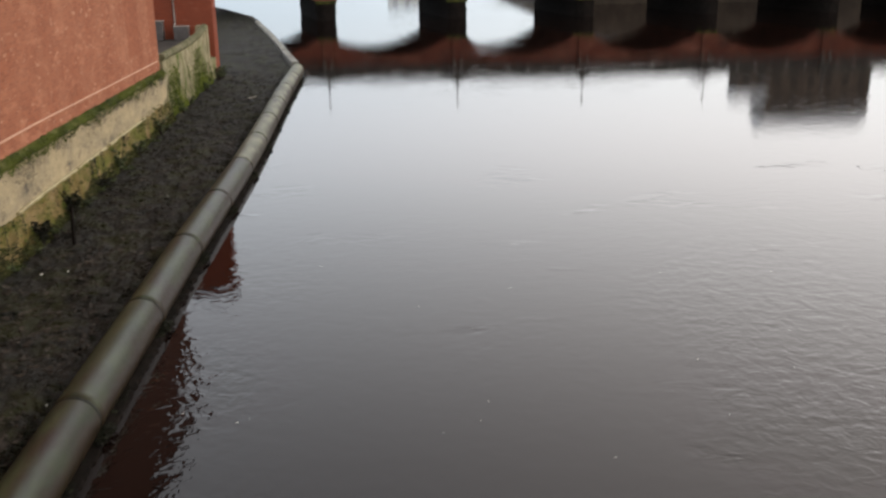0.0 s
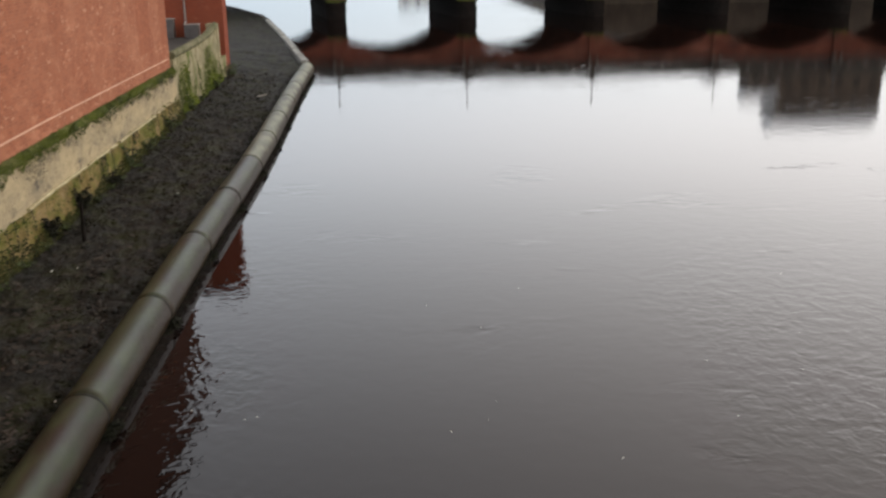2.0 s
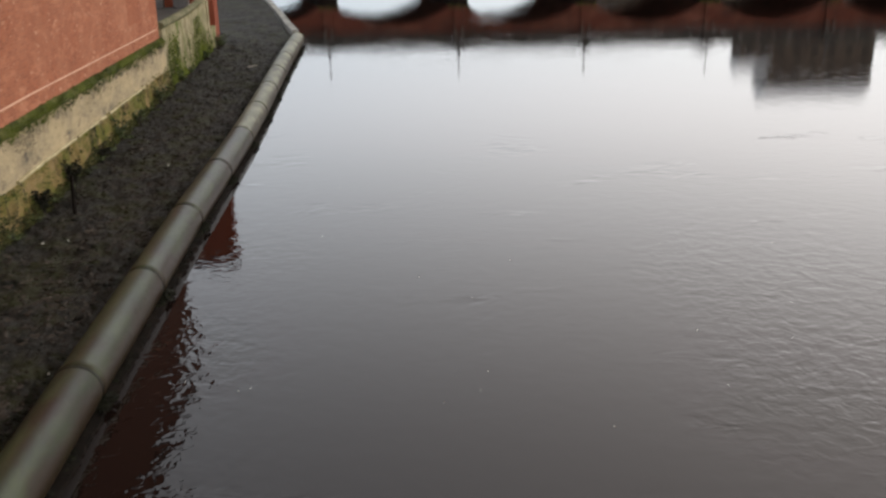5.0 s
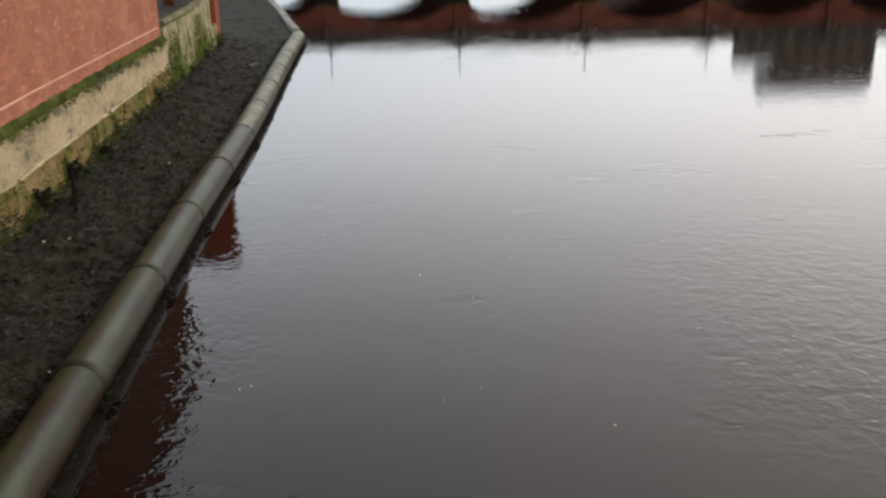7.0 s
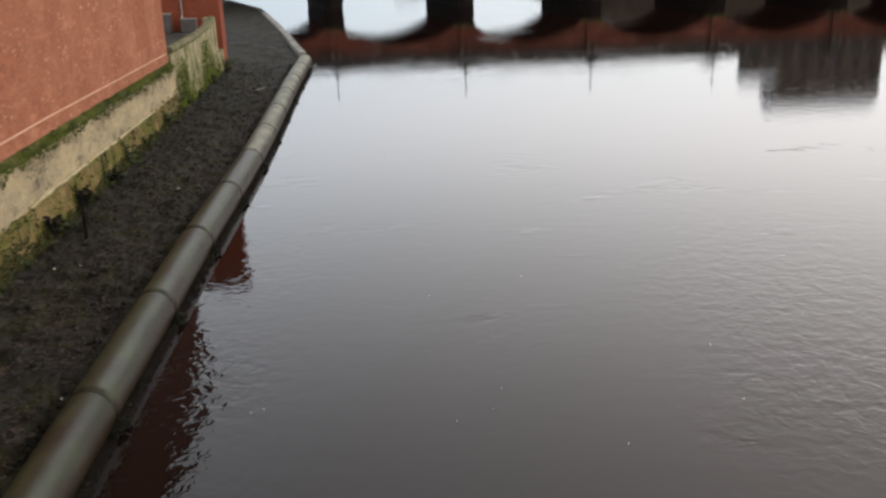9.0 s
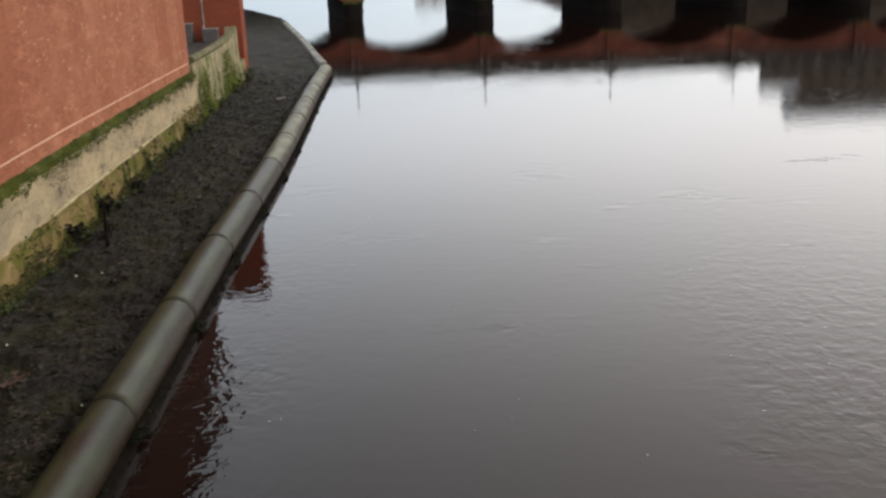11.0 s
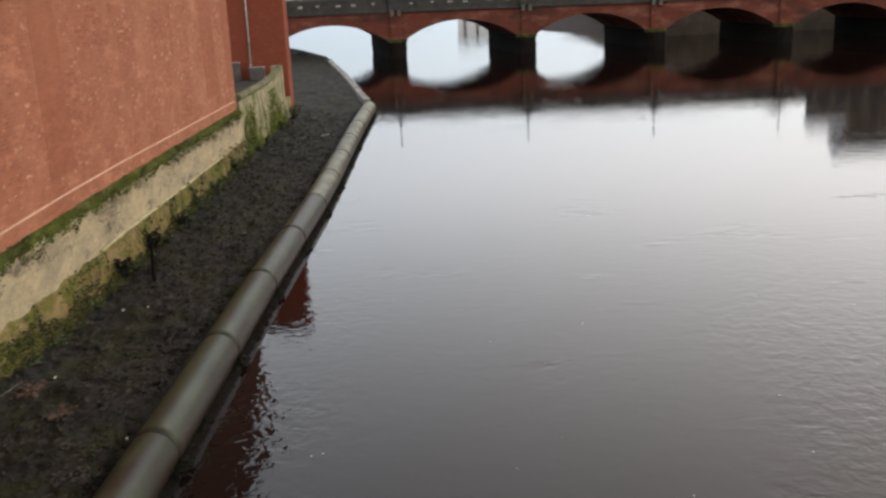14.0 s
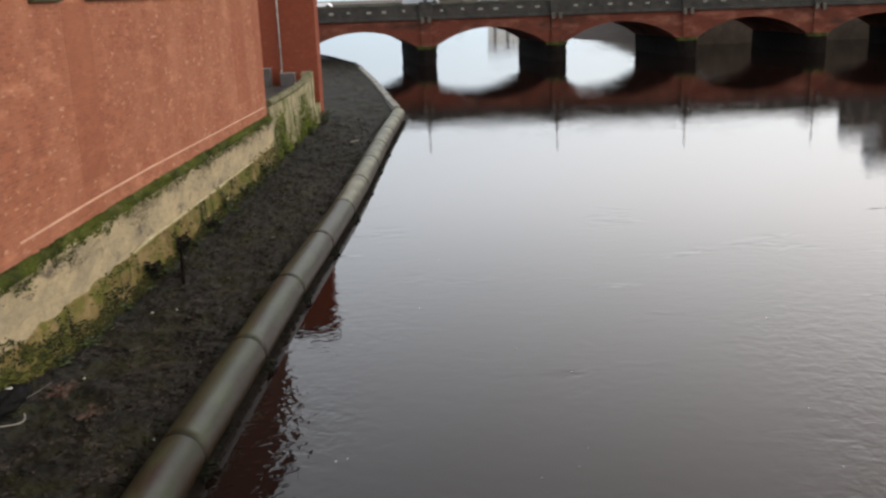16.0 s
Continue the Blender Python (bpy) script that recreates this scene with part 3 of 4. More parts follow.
bm = ribbon(44.1, 56.3, [(-0.18, 3.15), (0.06, 3.15), (0.1, 2.0), (0.14, 1.2), (0.2, 0.6), (0.28, -0.2), (-0.18, -0.2)], 0.2, 0.05, 6, rise=sweep)
bmesh.ops.translate(bm, verts=bm.verts, vec=(0, -24, 0))
part("wall_body", bm, YARD, yard)
bm = ribbon(44.1, 56.5, [(-0.24, 3.14), (-0.24, 3.36), (-0.14, 3.45), (0.02, 3.46), (0.13, 3.4), (0.17, 3.28), (0.13, 3.2), (0.07, 3.14)], 0.3, 0.02, 7, rise=sweep)
bmesh.ops.translate(bm, verts=bm.verts, vec=(0, -24, 0))
part("coping", bm, COPING_MOSS, yard, "rounded mossy coping")
part("end_pier", boxed(-0.5, 0.16, 6.1, 6.7, -0.2, 3.58, bevel=0.08), YARD, yard)

part("wall_body", boxed(-0.44, 0.1, 6.72, 8.98, -0.2, 1.5, bevel=0.04), YARD, yard)

# tall red masonry tower
tower = thing("tower_block", (WX - 4, 59.7, 0), "deep red masonry block beside the yard", "building")
bm = boxed(-5, 4.09, -0.7, 0.7, -0.3, 13.6)
part("wall", bm, TOWER_RED, tower)
part("roof", boxed(-5.1, 4.2, -0.8, 0.8, 13.6, 13.9, bevel=0.03), SLATE, tower)
drain = thing("drainpipe", (WX - 0.2, 58.9, 2.6), "pale grey cast iron drainpipe on the red wall", "drainpipe")
DX = -1.92
part("pipe_run", tube(bmesh.new(), (DX, -0.02, 0.9), (DX, -0.02, 10.5), 0.055), PALE_IRON, drain, smooth=True)
part("shoe", tube(bmesh.new(), (DX, -0.02, 0.92), (DX - 0.05, -0.15, 0.7), 0.055), PALE_IRON, drain, smooth=True)
for z in (2.3, 4.2, 6.1, 8.0):
    part("bracket", boxed(DX - 0.075, DX + 0.075, -0.09, 0.09, z, z + 0.07, bevel=0.01), PALE_IRON, drain)

# ---- the stone bridge ----
BY = 105.0
SKEW = Vector((-2.5, 11.8, 0))
CENTRES = [-18.6, -4.55, 9.5, 23.45, 37.3, 51.1, 64.9]
HW, SPRING, TOP = 1.04, 2.0, 4.85
CROWNS = [3.75, 3.88, 4.0, 4.0, 3.95, 3.9]
bridge = thing("stone_bridge", (9.5, BY, 0), "red sandstone river bridge with low segmental arches and grey parapet", "bridge")


def at_bridge(b):
    bmesh.ops.translate(b, verts=b.verts, vec=(-9.5, -BY, 0))
    return b


def skewed(x0, x1, front, back, z0, z1, bevel=0.0):
    """A block across the bridge between two distances along the skewed barrel (0 front face, 1 back face)."""
    b = boxed(x0, x1, BY + front * SKEW.y, BY + back * SKEW.y, z0, z1, bevel=bevel)
    for v in b.verts:
        v.co.x += SKEW.x * (v.co.y - BY) / SKEW.y
    return at_bridge(b)


for x0, x1, CROWN in zip(CENTRES, CENTRES[1:], CROWNS):
    half = (x1 - x0) / 2 - HW
    mid, rise = (x0 + x1) / 2, CROWN - SPRING
    rad = (half * half + rise * rise) / (2 * rise)
    cz = CROWN - rad
    a0 = math.asin(half / rad)
    arc = [Vector((mid + rad * math.sin(a), BY, cz + rad * math.cos(a))) for a in (a0 - 2 * a0 * i / 28 for i in range(29))]
    outline = [Vector((x0, BY, SPRING)), Vector((x0, BY, TOP)), Vector((x1, BY, TOP)), Vector((x1, BY, SPRING))] + arc
    part("arch", at_bridge(prism(bmesh.new(), outline, SKEW)), SANDSTONE, bridge, "red sandstone arch and spandrel")
    ring = [Vector((mid + (rad + d) * math.sin(a), BY - 0.06, cz + (rad + d) * math.cos(a))) for d, seq in ((0, range(29)), (0.55, range(28, -1, -1))) for a in (a0 - 2 * a0 * i / 28 for i in seq)]
    part("arch_ring", at_bridge(prism(bmesh.new(), ring, (0, 0.12, 0))), SANDSTONE, bridge, "dressed stone arch ring")
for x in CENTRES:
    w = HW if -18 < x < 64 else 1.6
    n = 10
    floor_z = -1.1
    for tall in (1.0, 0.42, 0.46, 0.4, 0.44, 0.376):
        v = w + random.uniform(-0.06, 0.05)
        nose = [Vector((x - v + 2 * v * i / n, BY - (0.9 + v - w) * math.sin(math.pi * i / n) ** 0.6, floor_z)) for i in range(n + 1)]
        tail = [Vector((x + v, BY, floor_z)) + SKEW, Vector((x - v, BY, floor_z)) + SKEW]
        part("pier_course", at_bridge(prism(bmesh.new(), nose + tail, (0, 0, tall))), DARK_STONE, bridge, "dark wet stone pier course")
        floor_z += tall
    cap = [Vector((x - w - 0.1 + 2 * (w + 0.1) * i / n, BY - 0.05 - 0.95 * math.sin(math.pi * i / n) ** 0.6, SPRING - 0.25)) for i in range(n + 1)]
    part("pier_cap", at_bridge(prism(bmesh.new(), cap + [Vector((x + w + 0.1, BY + 0.6, SPRING - 0.25)), Vector((x - w - 0.1, BY + 0.6, SPRING - 0.25))], (0, 0, 0.3))), PIER_MOSS, bridge, "moss-covered pier cap")
    part("pilaster", at_bridge(boxed(x - 0.55, x + 0.55, BY - 0.28, BY - 0.005, SPRING + 0.06, TOP - 0.01, bevel=0.03)), SANDSTONE, bridge)
    part("parapet_pier", at_bridge(boxed(x - 0.7, x + 0.7, BY - 0.5, BY + 0.42, TOP + 0.27, 6.72, bevel=0.05)), GREY_STONE, bridge)
    for s in (-0.38, 0.38):
        part("corbel", at_bridge(boxed(x + s - 0.17, x + s + 0.17, BY - 0.62, BY - 0.3, TOP - 0.35, TOP + 0.3, bevel=0.05)), CORBEL, bridge, "pale carved corbel")
X0, X1 = CENTRES[0] - 8, CENTRES[-1] + 8
part("abutment", skewed(X0, CENTRES[0] - 1.6, 0, 1, -1, TOP), SANDSTONE, bridge)
part("abutment", skewed(CENTRES[-1] + 1.6, X1, 0, 1, -1, TOP), SANDSTONE, bridge)
part("deck", skewed(X0, X1, 0.03, 0.97, TOP, TOP + 0.35), GREY_STONE, bridge)
part("cornice", skewed(X0, X1, -0.024, 0.03, TOP, TOP + 0.26, 0.05), GREY_STONE, bridge)
part("cornice", skewed(X0, X1, 0.97, 1.024, TOP, TOP + 0.26, 0.05), GREY_STONE, bridge)
for f0, f1 in ((-0.006, 0.022), (0.978, 1.006)):
    part("parapet", skewed(X0, X1, f0, f1, TOP + 0.26, 6.38), GREY_STONE, bridge, "weathered grey parapet")
    part("coping", skewed(X0, X1, f0 - 0.008, f1 + 0.008, 6.38, 6.6, 0.05), COPE_STONE, bridge, "paler lichened coping")
boss_mesh = None
for x0, x1 in zip(CENTRES, CENTRES[1:]):
    for k in range(1, 7):
        x = x0 + (x1 - x0) * k / 7 + random.uniform(-0.3, 0.3) - 0.2
        if boss_mesh is None:
            ob = part("boss", boxed(-0.2, 0.2, -0.1, 0.08, -0.12, 0.12, bevel=0.05), PALE_STONE, bridge, "pale stone boss")
            boss_mesh = ob.data
        else:
            ob = new("boss", boss_mesh)
            ob.parent = bridge
        ob.matrix_basis = Matrix.Translation((x - 9.5, -0.09, 5.8 + random.uniform(-0.05, 0.05))) @ Matrix.Diagonal((random.uniform(0.7, 1.5), 1, random.uniform(0.7, 1.15), 1))

# lamp posts standing on the parapet piers
lamp = thing("street_lamp", (CENTRES[0], BY - 0.05, 6.72), "black iron street lamp on a parapet pier", "street lamp", "bridge lamps")
part("base", lathe(bmesh.new(), [(0.24, 0), (0.24, 0.15), (0.13, 0.3), (0.11, 0.6), (0.07, 0.7)]), BLACK_IRON, lamp)
part("post", lathe(bmesh.new(), [(0.045, 0.7), (0.034, 1.3), (0.03, 2.0), (0.05, 2.05), (0.03, 2.1)]), BLACK_IRON, lamp, smooth=True)
part("lantern", lathe(bmesh.new(), [(0.07, 2.1), (0.16, 2.4), (0.17, 2.45)], seg=8), PALE_STONE, lamp, "pale glass lantern")
part("lantern_cap", lathe(bmesh.new(), [(0.19, 2.45), (0.11, 2.57), (0.04, 2.62), (0.02, 2.7)], seg=8), BLACK_IRON, lamp)
for x in CENTRES[1:]:
    copy_thing(lamp, Matrix.Translation((x, BY - 0.05, 6.72)))


# vehicles crossing the bridge, seen over the parapet
def car(at, colour, label, length=4.2, roof=1.46, van=False):
    paint = mat("car_paint", colour, tuple(c * 0.9 for c in colour), 2, rough=0.3, bump=0)
    ob = thing("car" if not van else "van", at, label, "car" if not van else "van")
    h, L = roof, length / 2
    if van:
        prof = [(-L, 0.3), (-L, h - 0.1), (-L + 0.15, h), (L - 1.4, h), (L - 0.8, 1.15), (L - 0.1, 0.95), (L, 0.7), (L, 0.3)]
    else:
        prof = [(-L, 0.3), (-L, 0.75), (-L + 0.15, 0.92), (-L + 0.5, 0.98), (-L + 0.95, h - 0.06), (-L + 1.3, h), (0.35, h), (0.65, h - 0.06), (1.15, 0.98), (L - 0.15, 0.8), (L, 0.6), (L, 0.3)]
    b = prism(bmesh.new(), [Vector((x, -0.85, z)) for x, z in prof], (0, 1.7, 0))
    bmesh.ops.bevel(b, geom=list(b.edges), offset=0.06, segments=2, affect="EDGES")
    part("body", b, paint, ob, smooth=False)
    for s in (-1, 1):
        if van:
            side = [(L - 1.9, 1.2), (L - 1.45, h - 0.2), (L - 0.9, 1.2)]
        else:
            side = [(-L + 0.75, 1.0), (-L + 1.05, h - 0.1), (0.4, h - 0.1), (1.0, 1.0)]
        b = prism(bmesh.new(), [Vector((x, s * 0.853, z)) for x, z in side], (0, s * 0.008, 0))
        part("side_window", b, CAR_GLASS, ob)
        for x in (-L + 0.8, L - 0.8):
            part("wheel", tube(bmesh.new(), (x, s * 0.68, 0.31), (x, s * 0.88, 0.31), 0.31, seg=18), BLACK_IRON, ob)
    return ob


DECK = TOP + 0.35
car((2.4, BY + 3.6, DECK), (0.75, 0.76, 0.78), "white car on the bridge roadway behind the parapet", roof=1.62)
car((-5.0, BY + 9.5, DECK), (0.36, 0.38, 0.42), "pale silver van on the bridge roadway", 5.2, 1.85, True)
car((-16.5, BY + 4.0, DECK), (0.8, 0.8, 0.8), "white van on the bridge near the bank", 4.8, 1.75, True)
car((17.5, BY + 9.0, DECK), (0.5, 0.05, 0.06), "red car on the bridge roadway")
car((12.0, BY + 3.8, DECK), (0.4, 0.42, 0.45), "grey car on the bridge roadway")

# ---- beyond the bridge ----
quay = part("quay", boxed(26.5, 300, 124.5, 420, -1, 3.6), FAR_STONE)
tagged(quay, "dark brown stone quay beyond the bridge", "quay", kind="structure")
shore = [(29, 124.5), (23, 129), (14, 143), (3, 190), (-6, 290), (-25, 420)]
bm = bmesh.new()
front = [bm.verts.new((x, y, -0.3)) for x, y in shore]
back = [bm.verts.new((x + 30, y + 22, 3.2)) for x, y in shore]
rear = [bm.verts.new((x + 200, y + 60, 3.3)) for x, y in shore]
for a, b in ((front, back), (back, rear)):
    for i in range(len(shore) - 1):
        bm.faces.new((a[i], b[i], b[i + 1], a[i + 1]))
bmesh.ops.recalc_face_normals(bm, faces=bm.faces)
bmesh.ops.solidify(bm, geom=list(bm.faces), thickness=0.5)
tagged(part("far_bank", bm, SHORE), "brown sloping mud shore up river of the bridge", "river bank", kind="structure")

# added wall that blocks bright sky between the quay houses
tagged(part("wall_quay", boxed(44, 66, 143.5, 144.1, 3.6, 9.4), FAR_STONE), "brown stone wall added to close the sky gap behind the quay houses", "wall", kind="structure")


def house(at, w, d, h, material, label, floors, bays, roof=3.0, ridge="x", cover=SLATE, stack=True):
    ob = thing("house", at, label, "house", "buildings beyond the bridge")
    part("wall", boxed(-w / 2, w / 2, 0, d, 0, h), material, ob)
    o = 0.3
    if ridge == "x":
        b = prism(bmesh.new(), [Vector((-w / 2 - o, -o, h)), Vector((-w / 2 - o, d / 2, h + roof)), Vector((-w / 2 - o, d + o, h))], (w + 2 * o, 0, 0))
    else:
        b = prism(bmesh.new(), [Vector((-w / 2 - o, -o, h)), Vector((0, -o, h + roof)), Vector((w / 2 + o, -o, h))], (0, d + 2 * o, 0))
    part("roof", b, cover, ob)
    for i in range(bays):
        for k in range(floors):
            x, z = -w / 2 + w * (i + 0.5) / bays, h * (k + 0.3) / floors
            win = part("window", boxed(x - 0.55, x + 0.55, -0.03, 0.05, z, z + 1.6), FAR_GLASS, ob)
            part("window_sill", boxed(x - 0.65, x + 0.65, -0.14, 0.02, z - 0.15, z - 0.001), material, win)
    if stack:
        part("chimney", boxed(w / 2 - 1.6, w / 2 - 0.6, d / 2 - 0.5, d / 2 + 0.5, h + roof - 1.4, h + roof + 1.2, bevel=0.04), material, ob)
    return ob


house((56.9, 138.6, 3.6), 4.6, 4, 10.4, FAR_STONE, "narrow dark brown stone house with a pale roof behind the bridge", 3, 2, 1.8, "x", FAR_ROOF, False)
house((67.3, 139, 3.6), 15.9, 6, 14.4, FAR_STONE, "broad dark brown stone house with a pale roof behind the bridge", 4, 6, 2.4, "x", FAR_ROOF, False)
house((48.9, 139.5, 3.6), 4.4, 3, 7.2, FAR_STONE, "small gabled stone house behind the bridge parapet", 2, 2, 2.0, "y", FAR_ROOF, False)
house((43, 150, 3.6), 14, 10, 3.6, FAR_STONE, "low brown stone house on the quay", 1, 5, 2.0)
house((12.5, 312, 3.0), 12, 10, 7.5, FAR_PALE, "tall pale rendered house by the far shore", 3, 3, 2)
tagged(part("far_bank", boxed(-600, -44, 380, 800, -1, 1.2), FAR_STONE), "low brown river bank far behind the bridge", "river bank", kind="structure")
house((-18, 620, 0.4), 30, 12, 9, FAR_STONE, "brown riverside building in the distance", 2, 7, 3)
tagged(part("far_bank", boxed(-44, 60, 600, 800, -1, 0.4), FAR_STONE), "low brown river bank in the distance", "river bank", kind="structure")

# ---- things on the bank ----
def leaf(bm_, at, size, tilt, turn):
    """A small curled leaf or flake."""
    m = Matrix.Translation(at) @ Matrix.Rotation(turn, 4, "Z") @ Matrix.Rotation(tilt, 4, "X")
    v = [bm_.verts.new(m @ Vector(p)) for p in ((-size, 0, 0.15 * size), (0, -0.45 * size, 0), (size, 0, 0.25 * size), (0, 0.45 * size, 0.1 * size))]
    bm_.faces.new((v[0], v[1], v[2]))
    bm_.faces.new((v[0], v[2], v[3]))


rnd = random.Random(7)
bm = bmesh.new()
for _ in range(900):
    y = rnd.uniform(58, 98)
    x = bank_right(y) - 0.8 - 7 * rnd.random()
    leaf(bm, (x, y, mud_height(x, y, bank_right(y)) + 0.02), rnd.uniform(0.04, 0.09), rnd.uniform(-0.7, 0.7), rnd.uniform(0, 6.28))
for _ in range(9000):
    y = 10 + 50 * rnd.random() ** 1.7
    x = rnd.uniform(-9.2, pipe_x(y) - 0.6)
    if noise.noise((x * 0.8, y * 0.6, 2)) < rnd.uniform(-0.45, 0.15):
        continue
    leaf(bm, (x, y, mud_height(x, y, bank_right(y)) + rnd.uniform(0.0, 0.03)), rnd.uniform(0.03, 0.10), rnd.uniform(-0.7, 0.7), rnd.uniform(0, 6.28))
tagged(part("leaf_litter", bm, DEBRIS), "brown dead leaves strewn over the wet mud", "leaf litter", kind="stuff")

bm = bmesh.new()
for _ in range(1700):
    y = 10 + 48 * rnd.random() ** 1.6
    x = rnd.uniform(-9.2, pipe_x(y) - 0.6)
    t = bmesh.new()
    bmesh.ops.create_icosphere(t, subdivisions=1, radius=1)
    s = rnd.uniform(0.02, 0.075)
    c = Vector((x, y, mud_height(x, y, bank_right(y))))
    for v in t.verts:
        v.co = c + Vector((v.co.x * s * rnd.uniform(0.8, 1.5), v.co.y * s * rnd.uniform(0.8, 1.5), v.co.z * s * 0.7))
    me = bpy.data.meshes.new("t")
    t.to_mesh(me)
    t.free()
    bm.from_mesh(me)
    bpy.data.meshes.remove(me)
tagged(part("pebbles", bm, MUD), "small dark stones pressed into the mud", "pebbles", kind="stuff")

bm = bmesh.new()
for _ in range(260):
    y = 11 + 40 * rnd.random() ** 1.5
    x = rnd.uniform(-9.1, -5.8)
    z = mud_height(x, y, bank_right(y)) + 0.03
    a, L = rnd.uniform(0, 3.14), rnd.uniform(0.1, 0.45)
    d = Vector((math.cos(a), math.sin(a), rnd.uniform(-0.1, 0.25))) * L
    tube(bm, (x, y, z), Vector((x, y, z)) + d, 0.008, 0.004, seg=5)
tagged(part("twigs", bm, TWIG), "thin dead twigs lying on the mud", "twigs", kind="stuff")


def weed(name, at, count, height, spread, label, leafy=0, stem=TWIG, leaf_mat=LEAF):
    """A clump of bent stems, with leaves where it has them."""
    ob = thing(name, at, label, "plant")
    sb, lb = bmesh.new(), bmesh.new()
    for _ in range(count):
        a = rnd.uniform(0, 6.28)
        p = Vector((rnd.uniform(-1, 1) * spread * 0.3, rnd.uniform(-1, 1) * spread * 0.3, 0))
        d = Vector((math.cos(a) * spread, math.sin(a) * spread, height * rnd.uniform(0.5, 1.0)))
        pts = [p + Vector((d.x * s * s, d.y * s * s, d.z * s - 0.25 * height * s ** 3)) for s in (0, 0.35, 0.7, 1.0)]
        for k in range(3):
            tube(sb, pts[k], pts[k + 1], 0.012 * (1 - k * 0.25), 0.012 * (0.75 - k * 0.22), seg=5, caps=False)
        for _ in range(leafy):
            s = rnd.uniform(0.25, 1.0)
            q = p + Vector((d.x * s * s, d.y * s * s, d.z * s - 0.25 * height * s ** 3))
            leaf(lb, q + Vector((rnd.uniform(-0.05, 0.05), rnd.uniform(-0.05, 0.05), 0)), rnd.uniform(0.04, 0.09), rnd.uniform(-1.2, 1.2), rnd.uniform(0, 6.28))
    part("stalk_tuft", sb, stem, ob)
    if leafy:
        part("foliage", lb, leaf_mat, ob)
    else:
        lb.free()
    return ob


def on_mud(x, y):
    return (x, y, mud_height(x, y, bank_right(y)) - 0.03)


weed("weed_clump", on_mud(-9.0, 25.2), 46, 1.0, 0.22, "dark rotten weeds at the foot of the plinth wall", 14, leaf_mat=DARK_LEAF)
weed("weed_clump", on_mud(-8.95, 27.9), 36, 1.1, 0.25, "dark rotten weeds at the foot of the plinth wall", 12, leaf_mat=DARK_LEAF)
weed("dead_shrub", on_mud(-8.3, 25.9), 16, 0.7, 0.3, "leafless dead shrub standing in the mud", 3, leaf_mat=DARK_LEAF)
stake = thing("stake", on_mud(-8.1, 25.0), "dark rotten timber stake leaning in the mud", "stake")
part("shaft", tube(bmesh.new(), (0, 0, 0), (0.03, 0.05, 1.0), 0.055, 0.045, seg=8), DARK_STONE, stake)
part("splintered_top", tube(bmesh.new(), (0.03, 0.05, 1.0), (0.07, 0.06, 1.12), 0.045, 0.012, seg=6), DARK_STONE, stake)
weed("weed_clump", on_mud(-8.95, 31.2), 32, 0.7, 0.35, "low dark weeds against the plinth wall", 10, leaf_mat=DARK_LEAF)
weed("fern", on_mud(-8.98, 33.8), 20, 1.3, 0.3, "green fern rooted at the plinth wall", 10)
weed("weed_clump", on_mud(-8.98, 36.5), 22, 0.9, 0.35, "low green weeds against the plinth wall", 7)
weed("weed_clump", on_mud(-8.98, 40.5), 26, 1.1, 0.4, "dark green weeds below the yard wall", 8)
weed("weed_clump", on_mud(-9.0, 45.6), 10, 0.8, 0.3, "tall green weeds climbing the yard wall", 12)
weed("weed_clump", on_mud(-9.0, 48.5), 8, 0.7, 0.25, "tall green weeds climbing the yard wall", 12)
weed("weed_clump", on_mud(-9.0, 53.0), 12, 0.9, 0.3, "mossy green growth on the yard wall", 14)
weed("weed_clump", on_mud(-8.9, 56.8), 20, 1.2, 0.4, "dark growth at the corner of the red tower", 10)
weed("weed_clump", on_mud(-8.95, 58.4), 26, 1.3, 0.45, "dark green weeds at the foot of the red tower", 10)
weed("dead_shrub", on_mud(-8.35, 17.3), 26, 0.45, 0.4, "brown dead stalks in the mud", 2, stem=STALK, leaf_mat=STALK)
weed("dead_shrub", on_mud(-7.3, 16.2), 14, 0.2, 0.3, "flattened brown stalks in the mud", 1, stem=STALK, leaf_mat=STALK)
for k in range(16):
    weed("weed_clump", on_mud(-9.02 + rnd.uniform(0, 0.15), 18.5 + k * 1.55 + rnd.uniform(-0.4, 0.4)), 12, rnd.uniform(0.2, 0.45), 0.25, "small dark weeds along the plinth foot", 5)

# moss tufts that hang over the ledge of the plinth wall
bm = bmesh.new()
for _ in range(2600):
    y = rnd.uniform(13, 44)
    d = max(0, 0.22 + 0.35 * noise.noise((y * 0.9, 0, 3)) + 0.2 * noise.noise((y * 3.1, 0, 5))) * rnd.random()
    leaf(bm, (WX + 0.17 + rnd.uniform(0, 0.03), y, 2.68 - d + settle(y)), rnd.uniform(0.025, 0.06), rnd.uniform(0.5, 1.4), rnd.uniform(1.0, 2.2))
for _ in range(5200):
    y = rnd.uniform(15, 44)
    z = 1.2 * rnd.random() ** 2.6 + 0.22
    if noise.noise((y * 0.7, z * 1.3, 8)) > rnd.uniform(-0.2, 0.35):
        leaf(bm, (WX + 0.4 - 0.2 * (z - 0.25), y, z), rnd.uniform(0.03, 0.08), rnd.uniform(0.5, 1.4), rnd.uniform(1.0, 2.2))
